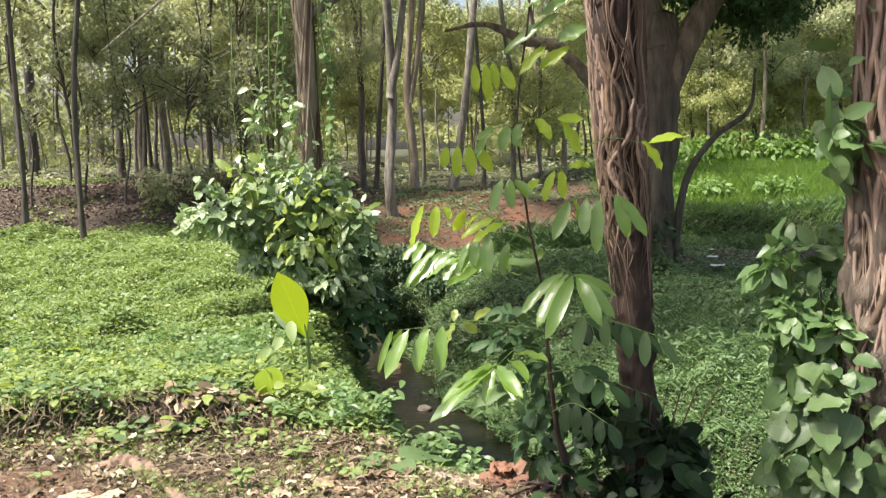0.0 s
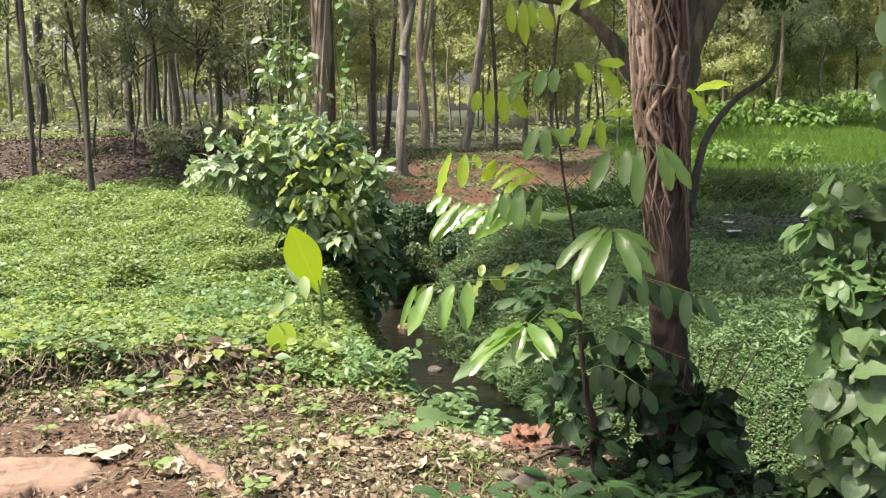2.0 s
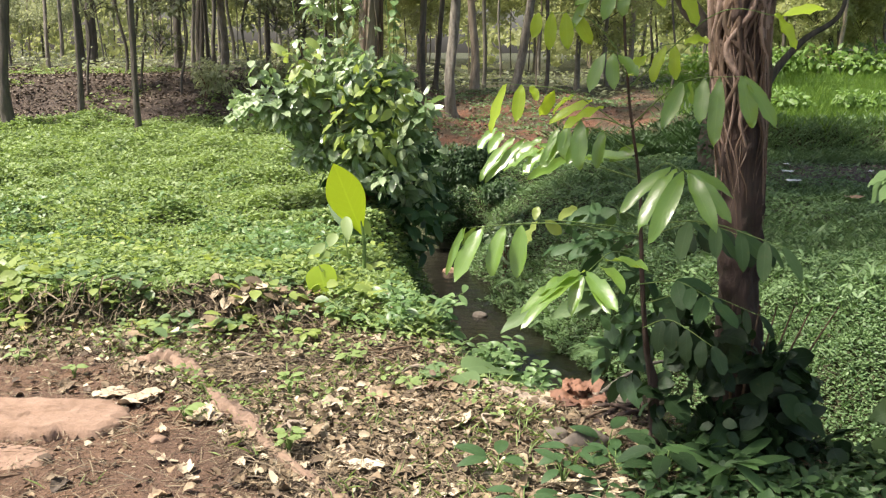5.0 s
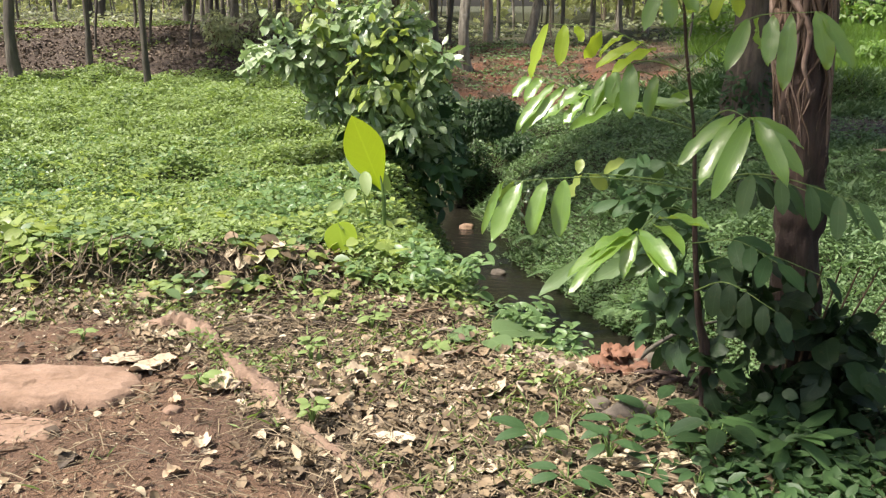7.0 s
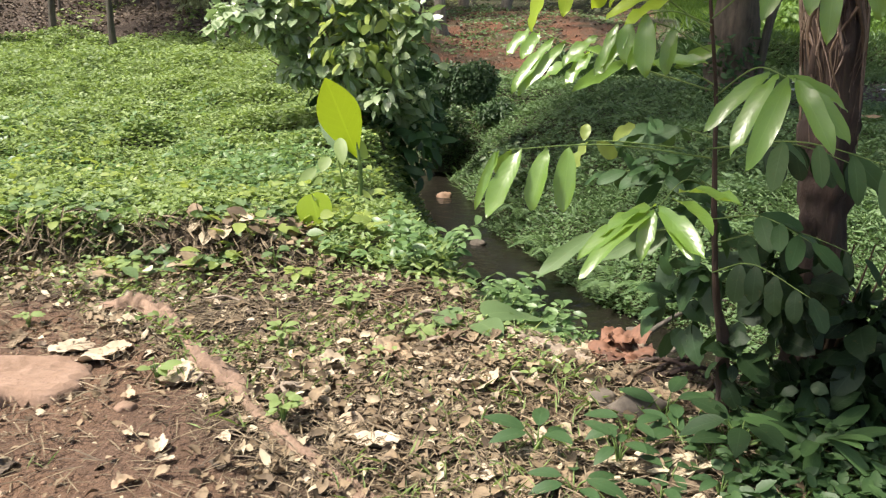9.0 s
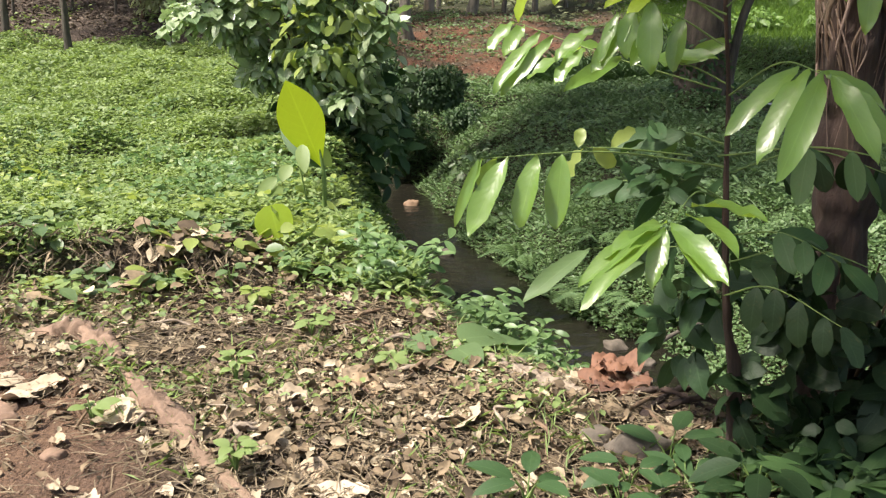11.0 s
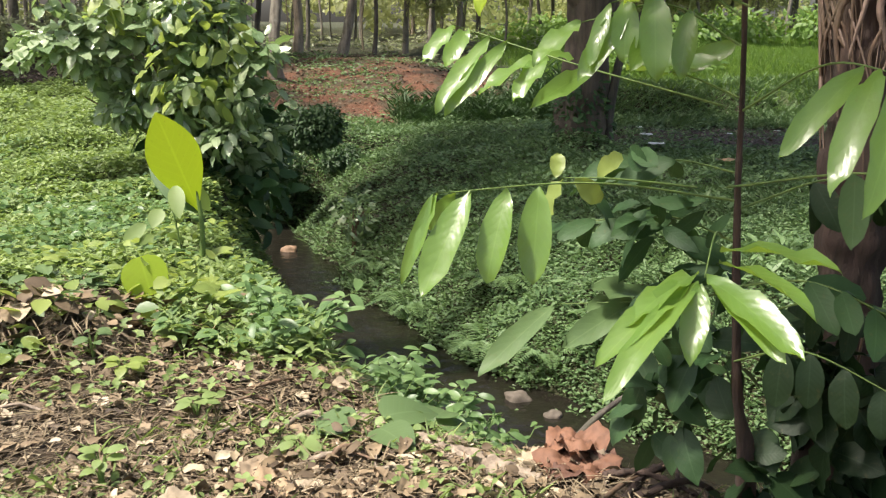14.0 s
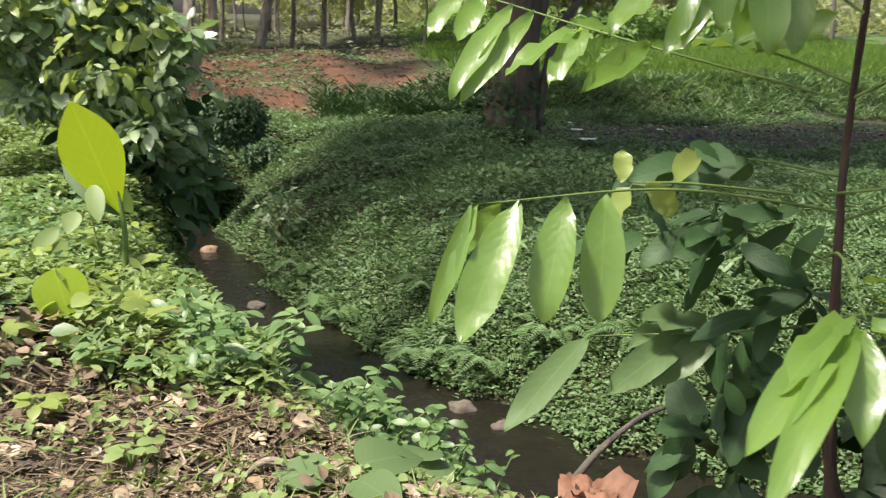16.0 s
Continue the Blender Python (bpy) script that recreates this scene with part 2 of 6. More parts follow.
M_STONE = plain_mat("flat_stone", (0.20, 0.125, 0.08), (0.30, 0.20, 0.14), 9, 0.9, 0.8, 0.025)
M_GREYSTONE = plain_mat("grey_stone", (0.085, 0.070, 0.054), (0.19, 0.158, 0.122), 14, 0.85)
M_ROOT = bark_mat("root_bark", (0.17, 0.11, 0.075), (0.31, 0.21, 0.145), (0.2, 0.14, 0.09), 0.4, 14)
M_RUST = dry_mat("rust_brown_bark", (0.10, 0.046, 0.028), (0.24, 0.115, 0.065), (0.085, 0.046, 0.031))
M_PITH = plain_mat("pale_rotting_wood", (0.17, 0.13, 0.095), (0.42, 0.345, 0.26), 22, 0.9, 0.6)
M_WHITE = plain_mat("white_plastic", (0.72, 0.72, 0.70), (0.82, 0.82, 0.80), 20, 0.5, 0.2)
M_ORANGE = plain_mat("orange_stone", (0.24, 0.15, 0.09), (0.36, 0.24, 0.15), 14, 0.7)


# ---- geometry helpers ----
rng = np.random.default_rng(7)


def lattice(seed, n=128):
    return np.random.default_rng(seed).random((n, n))


LATTICES = [lattice(i + 3) for i in range(6)]


def vnoise(x, y, size, seed=0):
    """Smooth value noise, 0 to 1, in cells of that size."""
    g = LATTICES[seed % 6]
    u, v = np.asarray(x) / size + 31.7, np.asarray(y) / size + 47.3
    i, j = np.floor(u).astype(int), np.floor(v).astype(int)
    fu, fv = u - i, v - j
    fu, fv = fu * fu * (3 - 2 * fu), fv * fv * (3 - 2 * fv)
    i0, j0, i1, j1 = i % 128, j % 128, (i + 1) % 128, (j + 1) % 128
    return (g[i0, j0] * (1 - fu) + g[i1, j0] * fu) * (1 - fv) + (g[i0, j1] * (1 - fu) + g[i1, j1] * fu) * fv


def sstep(a, b, x):
    t = np.clip((np.asarray(x, float) - a) / (b - a), 0, 1)
    return t * t * (3 - 2 * t)


def spline(points, n):
    """n points along a smooth curve through the given ones."""
    p = np.asarray(points, float)
    p = np.vstack([2 * p[0] - p[1], p, 2 * p[-1] - p[-2]])
    out = []
    for s in np.linspace(0, len(p) - 3 - 1e-6, n):
        k = int(s)
        f = s - k
        a, b, c, d = p[k:k + 4]
        out.append(0.5 * (2 * b + (c - a) * f + (2 * a - 5 * b + 4 * c - d) * f ** 2 + (3 * b - a - 3 * c + d) * f ** 3))
    return np.array(out)


CREEK = spline([(9, 9.6), (6, 11.0), (4.2, 12.0), (2.6, 12.9), (1.42, 13.85), (0.42, 15.2), (-0.5, 17.4), (-1.15, 19.8), (-1.6, 22.0), (-1.9, 24), (-2.0, 26)], 160)
WATER_Z = -1.75


def creek_side(x, y):
    """Signed distance from the stream's middle line (positive on its far bank), and the y of the nearest point."""
    x, y = np.ravel(x), np.ravel(y)
    sd, yc = np.empty(len(x)), np.empty(len(x))
    tan = np.gradient(CREEK, axis=0)
    for k in range(0, len(x), 20000):
        dx, dy = x[k:k + 20000, None] - CREEK[None, :, 0], y[k:k + 20000, None] - CREEK[None, :, 1]
        d2 = dx * dx + dy * dy
        i = np.argmin(d2, 1)
        r = np.arange(len(i))
        cross = tan[i, 0] * dy[r, i] - tan[i, 1] * dx[r, i]
        near_edge = np.clip(np.sqrt(d2[r, i]) + 0.4 * (vnoise(x[k:k + 20000], y[k:k + 20000], 0.55, 4) - 0.5), 0.01, None)
        sd[k:k + 20000] = near_edge * np.where(cross > 0, -1, 1)
        yc[k:k + 20000] = CREEK[i, 1]
    return sd, yc


def height(x, y):
    shape = np.shape(x)
    x, y = np.ravel(np.asarray(x, float)), np.ravel(np.asarray(y, float))
    sd, yc = creek_side(x, y)
    wob = vnoise(x, y, 0.9, 1) - 0.5
    near = 0.05 + 0.06 * (vnoise(x, y, 1.7, 2) - 0.5)
    near += 0.20 * sstep(10.80, 10.93, y + 0.35 * wob) * sstep(13.2, 11.2, y) * sstep(-1.35, -1.8, x + 0.4 * wob)
    near += 0.14 * (vnoise(x, y, 3.3, 3) - 0.5) * sstep(12, 15, y)
    left_bank = near + 0.95 * sstep(28.2, 33.5, y + 2 * wob) * sstep(-2.5, -5.5, x) - 0.25 * sstep(18, 26, y)
    left_bank += 0.25 * sstep(26, 30, y)
    right_bank = -0.45 + 0.25 * (vnoise(x, y, 2.6, 4) - 0.5) + 0.72 * sstep(26.6, 28.2, y + 1.2 * wob) * sstep(1.5, 4.0, x) + 0.55 * sstep(30, 60, y)
    earth = -0.5 + 0.85 * sstep(25.5, 36, y + 1.5 * wob) + 0.18 * (vnoise(x, y, 1.4, 5) - 0.5)
    mid = sstep(-4.5, -2.8, x) * sstep(3.8, 1.8, x) * sstep(24.5, 26, y)
    side = np.where(y < 25, sstep(-0.4, 0.4, sd), sstep(-2.5, 1.5, x))
    base = left_bank * (1 - side) + right_bank * side
    base = base * (1 - mid) + earth * mid
    d = np.abs(sd)
    wide = 1.75 + (1.15 + 1.1 * sstep(-1.25, -0.5, x)) * sstep(16.6, 14.0, yc)
    fl = np.clip((d - 0.3) / (wide - 0.3), 0, 1) ** 1.5
    fr = 1 - np.exp(-np.clip(d - 0.28, 0, None) / 1.15)
    f = np.where(sd < 0, fl, fr)
    f = np.maximum(f, sstep(22.0, 24.5, y))
    bed = WATER_Z - 0.22
    z = bed + (base - bed) * f
    z += 0.20 * np.exp(-((x + 0.22) / 0.42) ** 2 - ((y - 11.3) / 0.5) ** 2)
    z += 0.05 * (vnoise(x, y, 0.33, 0) - 0.5) + 0.018 * (vnoise(x, y, 0.11, 3) - 0.5)
    far = sstep(60, 110, np.hypot(x, y - 8))
    z = z * (1 - far) + (0.6 + 1.5 * vnoise(x, y, 40, 1)) * far
    behind = sstep(7.5, 3.5, y)
    z = z * (1 - behind) + (0.06 + 0.05 * (vnoise(x, y, 2.0, 2) - 0.5)) * behind
    return z.reshape(shape)


def hz(x, y):
    return float(height(np.array([x]), np.array([y]))[0])


def fast_mesh(name, verts, faces, mat, uv=None, smooth=True):
    """A mesh from arrays; all faces have the same number of corners. uv: one pair a vertex."""
    verts, faces = np.asarray(verts, np.float32), np.asarray(faces, np.int32)
    me = bpy.data.meshes.new(name)
    n, k = faces.shape
    me.vertices.add(len(verts))
    me.vertices.foreach_set("co", verts.ravel())
    me.loops.add(n * k)
    me.loops.foreach_set("vertex_index", faces.ravel())
    me.polygons.add(n)
    me.polygons.foreach_set("loop_start", np.arange(0, n * k, k, dtype=np.int32))
    if uv is not None:
        lay = me.uv_layers.new(name="leaf")
        lay.uv.foreach_set("vector", np.asarray(uv, np.float32)[faces.ravel()].ravel())
    me.update(calc_edges=True)
    me.validate()
    if smooth:
        me.polygons.foreach_set("use_smooth", np.ones(n, bool))
    me.materials.append(mat)
    return me


def part(name, me, parent, label=""):
    ob = new(name, me)
    ob.parent = parent
    return tagged(ob, label) if label else ob


def empty(name, at=(0, 0, 0)):
    ob = new(name)
    ob.location = at
    ob.empty_display_size = 0.1
    return ob


def unit(v):
    return v / np.maximum(np.linalg.norm(v, axis=-1, keepdims=True), 1e-9)


LOW = None
SMALL = (np.array([0, .2, .5, .8, 1.0]), np.array([.05, .75, 1.0, .6, .0]))
OVATE = (np.array([0, .06, .15, .28, .42, .56, .7, .82, .92, 1.0]), np.array([.04, .34, .68, .92, 1.0, .97, .83, .58, .27, .0]))
LANCE = (np.array([0, .06, .16, .3, .45, .6, .75, .87, .95, 1.0]), np.array([.05, .30, .62, .86, .98, 1.0, .90, .66, .36, .04]))
HEART = (np.array([-.07, .0, .1, .22, .36, .5, .65, .8, .92, 1.0]), np.array([.34, .70, .92, 1.0, .98, .88, .68, .40, .15, .0]))
SPROUT = (np.linspace(0, 1, 23), np.sin(np.pi * np.linspace(0.02, 1, 23) ** 1.25) ** .95)
BLADE = (np.array([0, .35, .7, 1.0]), np.array([.8, 1.0, .7, .05]))


def leaf_arrays(P, A, N, L, W, shape=LOW, droop=0.15, fold=0.25, wave=0.0):
    """Leaves as arrays: base points P, axes A, faces' normals N, lengths L, half widths W."""
    P, A, N = np.asarray(P, float), unit(np.asarray(A, float)), np.asarray(N, float)
    n = len(P)
    L, W = np.broadcast_to(np.asarray(L, float), (n,))[:, None], np.broadcast_to(np.asarray(W, float), (n,))[:, None]
    B = unit(np.cross(N, A))
    N = np.cross(A, B)
    if shape is LOW:
        v = np.stack([P, P + A * L * 0.45 + B * W + N * (fold * W), P + A * L - N * (droop * L), P + A * L * 0.45 - B * W + N * (fold * W)], 1)
        f = np.array([[0, 3, 2], [0, 2, 1]])[None] + 4 * np.arange(n)[:, None, None]
        return v.reshape(-1, 3), f.reshape(-1, 3), np.zeros((n * 4, 2))
    s, w = shape
    k = len(s)
    cols = []
    ph = rng.random((n, 1)) * 6.28
    for c in (-1, 0, 1):
        for i in range(k):
            und = wave * (np.sin(s[i] * 15 + ph + c) + .7 * np.sin(s[i] * 31 + 2 * ph + 2 * c)) * abs(c)
            cols.append(P + A * L * s[i] + B * (W * w[i] * c) + N * (fold * abs(c) * W * w[i] - droop * L * max(s[i], 0) ** 2 + und * W))
    v = np.stack(cols, 1)
    uv = np.array([(c, s[i]) for c in (-1, 0, 1) for i in range(k)])
    q = [(c * k + i, c * k + i + 1, (c + 1) * k + i + 1, (c + 1) * k + i) for c in (0, 1) for i in range(k - 1)]
    f = np.array(q)[None] + 3 * k * np.arange(n)[:, None, None]
    return v.reshape(-1, 3), f.reshape(-1, 4), np.tile(uv, (n, 1))


def leaves(name, mat, P, A, N, L, W, **kw):
    v, f, uv = leaf_arrays(P, A, N, L, W, **kw)
    return fast_mesh(name, v, f, mat, uv)


def join(parts):
    vs, fs, o = [], [], 0
    for v, f in parts:
        vs.append(v)
        fs.append(np.asarray(f) + o)
        o += len(v)
    return np.vstack(vs), np.vstack(fs)


def tube(points, radii, sides=10, n=None, rough=0.0, seed=0, ridges=0):
    """A tapered tube along a smooth curve."""
    n = n or 6 * len(points)
    c = spline(points, n)
    r = np.interp(np.linspace(0, 1, n), np.linspace(0, 1, len(radii)), radii)
    t = unit(np.gradient(c, axis=0))
    ref = np.array([0.31, 0.95, 0.05]) if abs(t[0, 2]) > 0.5 else np.array([0, 0, 1.0])
    b1 = unit(np.cross(np.broadcast_to(ref, t.shape), t))
    b2 = np.cross(t, b1)
    a = np.linspace(0, 2 * np.pi, sides, endpoint=False)
    rr = r[:, None] * (1 + rough * (2 * vnoise(a[None] * 3 + 9 * seed, np.arange(n)[:, None] * 0.45, 1.0, seed) - 1))
    if ridges:
        rr *= 1 + 0.09 * np.cos(a * ridges + 1.5 * np.sin(np.arange(n)[:, None] * 0.2))
    v = c[:, None] + rr[..., None] * (np.cos(a)[None, :, None] * b1[:, None] + np.sin(a)[None, :, None] * b2[:, None])
    i, j = np.meshgrid(np.arange(n - 1), np.arange(sides), indexing="ij")
    j2 = (j + 1) % sides
    f = np.stack([i * sides + j, i * sides + j2, (i + 1) * sides + j2, (i + 1) * sides + j], -1).reshape(-1, 4)
    v = v.reshape(-1, 3)
    ends = np.array([c[0] - t[0] * r[0] * 0.2, c[-1] + t[-1] * r[-1] * 0.5])
    m = len(v)
    v = np.vstack([v, ends])
    top = (n - 1) * sides
    cap = np.array([(m, k, (k + 1) % sides, (k + 2) % sides) for k in range(0, sides, 2)] + [(m + 1, top + (k + 2) % sides, top + (k + 1) % sides, top + k) for k in range(0, sides, 2)])
    return v, np.vstack([f, cap])


def tubes(name, mat, specs):
    v, f = join([tube(**s) for s in specs])
    return fast_mesh(name, v, f, mat)


def ball_dirs(n):
    v = rng.normal(size=(n, 3))
    return unit(v)


def scatter(n, x0, x1, y0, y1):
    return rng.uniform(x0, x1, n), rng.uniform(y0, y1, n)


def rock(name, mat, size, seed, flat=0.6, top=9.0):
    """A worn stone: a displaced, flattened ball."""
    bm = bmesh.new()
    bmesh.ops.create_icosphere(bm, subdivisions=3, radius=1)
    for v in bm.verts:
        k = 1 + 0.35 * noise.noise(v.co * 1.3 + Vector((seed, 0, 0))) + 0.12 * noise.noise(v.co * 3.7 + Vector((0, seed, 0)))
        v.co = Vector((v.co.x * k * size[0], v.co.y * k * size[1], min(max(v.co.z, -flat), top) * (k if top > 1 else 1 + .12 * (k - 1)) * size[2]))
    me = bpy.data.meshes.new(name)
    bm.to_mesh(me)
    bm.free()
    for p in me.polygons:
        p.use_smooth = True
    me.materials.append(mat)
    return me


# ---- ground ----
def axis(stops):
    out = [np.arange(a, b, s) for a, b, s in stops]
    return np.concatenate(out + [[stops[-1][1]]])


gx = axis([(-400, -100, 50), (-100, -30, 7), (-30, -8, 0.8), (-8, -3.6, 0.2), (-3.6, 2.4, 0.05), (2.4, 8, 0.2), (8, 30, 0.8), (30, 100, 7), (100, 400, 50)])
gy = axis([(-300, -40, 40), (-40, 0, 4), (0, 8, 0.5), (8, 15, 0.06), (15, 29, 0.16), (29, 40, 0.5), (40, 80, 2), (80, 500, 42)])
GX, GY = np.meshgrid(gx, gy)
GZ = height(GX, GY)
nx, ny = len(gx), len(gy)
ii, jj = np.meshgrid(np.arange(ny - 1), np.arange(nx - 1), indexing="ij")
gfaces = np.stack([ii * nx + jj, ii * nx + jj + 1, (ii + 1) * nx + jj + 1, (ii + 1) * nx + jj], -1).reshape(-1, 4)
ground_me = fast_mesh("ground", np.stack([GX, GY, GZ], -1).reshape(-1, 3), gfaces, M_GROUND)
px, py = GX.ravel(), GY.ravel()
wob = vnoise(px, py, 0.5, 2) - 0.5
sd_g, yc_g = creek_side(px, py)


def path_mask(x, y):
    w = vnoise(x, y, 0.5, 2) - 0.5
    edge = -2.15 - 0.72 * (y - 10.1) + 0.45 * w          # the line of the exposed root
    return sstep(0.14, -0.16, x - edge) * sstep(10.35, 9.95, y + 0.6 * w)


def litter_mask(x, y):
    w = vnoise(x, y, 0.7, 4) - 0.5
    lim = 10.9 + 0.32 * sstep(-2.1, -1.4, x) - 0.55 * np.clip(x + 1.2, 0, 9) + 0.9 * w
    return sstep(0.25, -0.1, y - lim)


def red_mask(x, y):
    w = vnoise(x, y, 1.3, 1) - 0.5
    return sstep(25.0, 26.0, y + 1.5 * w) * sstep(43, 38, y + 6 * w) * sstep(-4.2, -3.0, x + 1.5 * w) * sstep(3.6, 2.0, x - 0.10 * (y - 26) + 2 * w)


def bare_mask(x, y):
    w = vnoise(x, y, 1.1, 3) - 0.5
    return sstep(1.1, 0.75, np.hypot((x - 7.4) / 3.7, (y - 23.6) / 3.3) + 0.5 * w)


def brown_mask(x, y):
    w = vnoise(x, y, 1.6, 5) - 0.5
    return sstep(28.0, 29.0, y + 2 * w) * sstep(-2.6, -4.2, x + 1.2 * w) * sstep(60, 36, y)


def grass_mask(x, y):
    return sstep(27.0, 28.5, y) * sstep(3.0, 5.0, x - 0.10 * (y - 26))


masks = {"litter": litter_mask(px, py), "path": path_mask(px, py) * 0.95, "red": red_mask(px, py),
         "brown": np.maximum(brown_mask(px, py), bare_mask(px, py)), "grass": grass_mask(px, py)}
for key, val in masks.items():
    ground_me.attributes.new(key, "FLOAT", "POINT").data.foreach_set("value", val.astype(np.float32))
tagged(new("ground", ground_me), "uneven soil ground with bare red-brown path, litter and banks", "ground", kind="structure")

k = len(CREEK)
tn = unit(np.gradient(CREEK, axis=0))
nrm = np.stack([-tn[:, 1], tn[:, 0]], 1)
wv = np.concatenate([np.column_stack([CREEK + nrm * o, np.full(k, WATER_Z)]) for o in (-0.75, -0.25, 0.25, 0.75)])
wf = np.array([(c * k + i, c * k + i + 1, (c + 1) * k + i + 1, (c + 1) * k + i) for c in range(3) for i in range(k - 1)])
tagged(new("water", fast_mesh("water", wv, wf[:, ::-1], M_WATER)), "narrow shallow stream of dark brown water", "stream", kind="structure")


# ---- forest trees ----
def cloud(n, radius, size, squash=0.75, clumps=26, mat=M_CROWN, name="crown", low=True):
    """A crown of leaf clumps with gaps, round the origin."""
    c = ball_dirs(clumps) * (radius * rng.uniform(0.35, 1.0, (clumps, 1))) * np.array([1, 1, squash])
    k = rng.integers(0, clumps, n)
    d = ball_dirs(n)
    P = c[k] + d * (radius * 0.30 * rng.random((n, 1)) ** 0.5) * np.array([1, 1, 0.6])
    A = d + rng.normal(0, 0.5, (n, 3)) + np.array([0, 0, -0.35])
    N = d * 0.5 + rng.normal(0, 0.35, (n, 3)) + np.array([0, 0, 0.9])
    L = size * rng.uniform(0.6, 1.4, n)
    twigs = [tube(points=[(0, 0, 0.6 * q[2] - 0.35 * radius), tuple(0.5 * q + np.array([0, 0, -0.08 * radius])), tuple(q)], radii=[0.03, 0.02, 0.006], sides=4, n=6) for q in c[:12]]
    v, f, uv = leaf_arrays(P, A, N, L, L * 0.3)
    me = fast_mesh(name, v, f, mat)
    return me, fast_mesh("limb", *join(twigs), M_DARKBARK)


CROWNS = [cloud(4200, 2.6, 0.18), cloud(4400, 3.2, 0.19, 0.6, 34), cloud(3800, 2.2, 0.18, 1.0, 26),
          cloud(4000, 2.8, 0.19, 0.7, 30, M_CROWN_HAZE), cloud(3800, 2.4, 0.19, 0.9, 28, M_CROWN_HAZE), cloud(4200, 2.6, 0.18, 0.7, 26, M_DARKLEAF), cloud(400, 1.25, 0.17, 0.75, 15, M_SPRAY)]


def tree(x, y, r, h, mat, label, crowns=(), lean=(0, 0), wobble=0.25, fork=None, group="forest trees"):
    """A forest tree: root flare, tapered trunk with bends and limbs; crowns: (variant, height, scale, dx, dy)."""
    z, r = hz(x, y), 0.62 * r
    top = empty("tree", (x, y, z))
    w = rng.normal(0, wobble, (5, 2)) * np.linspace(0, 1, 5)[:, None]
    pts = [(w[i, 0] + lean[0] * s, w[i, 1] + lean[1] * s, h * s - 0.15) for i, s in enumerate((0, 0.1, 0.3, 0.62, 1.0))]
    pts[0] = (0, 0, -0.2)
    specs = [dict(points=pts, radii=[1.45 * r, 1.08 * r, 1.0 * r, 0.85 * r, 0.45 * r], sides=12, n=40, rough=0.2, seed=int(abs(x * 7)) % 6)]
    part("trunk", tubes("trunk", mat, specs), top)
    if fork:
        fz, fx, fh, fr = fork
        at = np.array(pts[2]) * 0.6 + np.array(pts[1]) * 0.4
        at[2] = fz
        part("limb", tubes("limb", mat, [dict(points=[tuple(at), tuple(at + (fx * 0.5, 0.1, fh * 0.35)), tuple(at + (fx, 0.2, fh))], radii=[fr, fr * 0.85, fr * 0.5], sides=9, n=16, rough=0.1)]), top)
    for v, ch, s, dx, dy in crowns:
        me, tw = CROWNS[v]
        turn = rng.uniform(0, 6.28)
        t = min(max(ch / h, 0), 1)
        cx, cy = np.interp(t, (0, 0.1, 0.3, 0.62, 1), [p[0] for p in pts]), np.interp(t, (0, 0.1, 0.3, 0.62, 1), [p[1] for p in pts])
        for nm, m2 in (("crown", me), ("limb", tw)):
            ob = part(nm, m2, top)
            ob.matrix_basis = Matrix.Translation((cx + dx, cy + dy, ch)) @ Matrix.Rotation(turn, 4, "Z") @ Matrix.Scale(s, 4)
    return tagged(top, label, "tree", group)


GREY, DARK, PALE = "straight grey-barked forest tree with a leafy crown", "slender dark-barked forest tree standing in leaf litter", "pale-barked forest tree on the far forest floor"
for x, y, r, mat, lab, lean in [(-12.1, 28.0, .19, M_DARKBARK, DARK, (0, 0)), (-11.0, 29.5, .10, M_DARKBARK, DARK, (0, 0)), (-18.3, 47.6, .33, M_DARKBARK, DARK, (0, 0)), (-19.1, 48.4, .22, M_DARKBARK, DARK, (-.5, 0)),
                                (-8.7, 27.3, .10, M_DARKBARK, DARK, (-.1, 0)), (-12.0, 40.1, .20, M_DARKBARK, DARK, (0, 0)), (-11.2, 40.1, .12, M_DARKBARK, DARK, (.4, 0)),
                                (-10.0, 39.0, .18, M_GREYBARK, GREY, (0, 0)), (-7.6, 35.1, .10, M_DARKBARK, DARK, (.9, 0))]:
    tree(x, y, r, rng.uniform(11, 14), mat, lab, [(rng.integers(0, 3), 10.0, 0.8, 0, 0)], lean)
for x, y, r, mat, lab, lean in [(-3.2, 39.1, .16, M_DARKBARK, DARK, (0, 0)), (-3.0, 41.3, .13, M_DARKBARK, DARK, (.6, 0)), (-1.8, 31.8, .20, M_GREYBARK, GREY, (-.2, 0)),
                                (-1.6, 41.4, .22, M_PALEBARK, PALE, (.2, 0)), (-0.2, 37.2, .20, M_GREYBARK, GREY, (2.2, 0)), (1.0, 41.3, .10, M_DARKBARK, DARK, (0, 0)),
                                (3.9, 50.9, .16, M_GREYBARK, GREY, (0, 0)), (4.6, 46.6, .17, M_PALEBARK, PALE, (.5, 0)), (2.3, 44.0, .15, M_GREYBARK, GREY, (-.4, 0))]:
    tree(x, y, r, rng.uniform(11, 14), mat, lab, [(rng.integers(0, 5), 10.0, 0.8, 0, 0)], lean, fork=(3.2, 0.7, 5.5, 0.6 * r) if r > 0.19 and x < -1 else None)
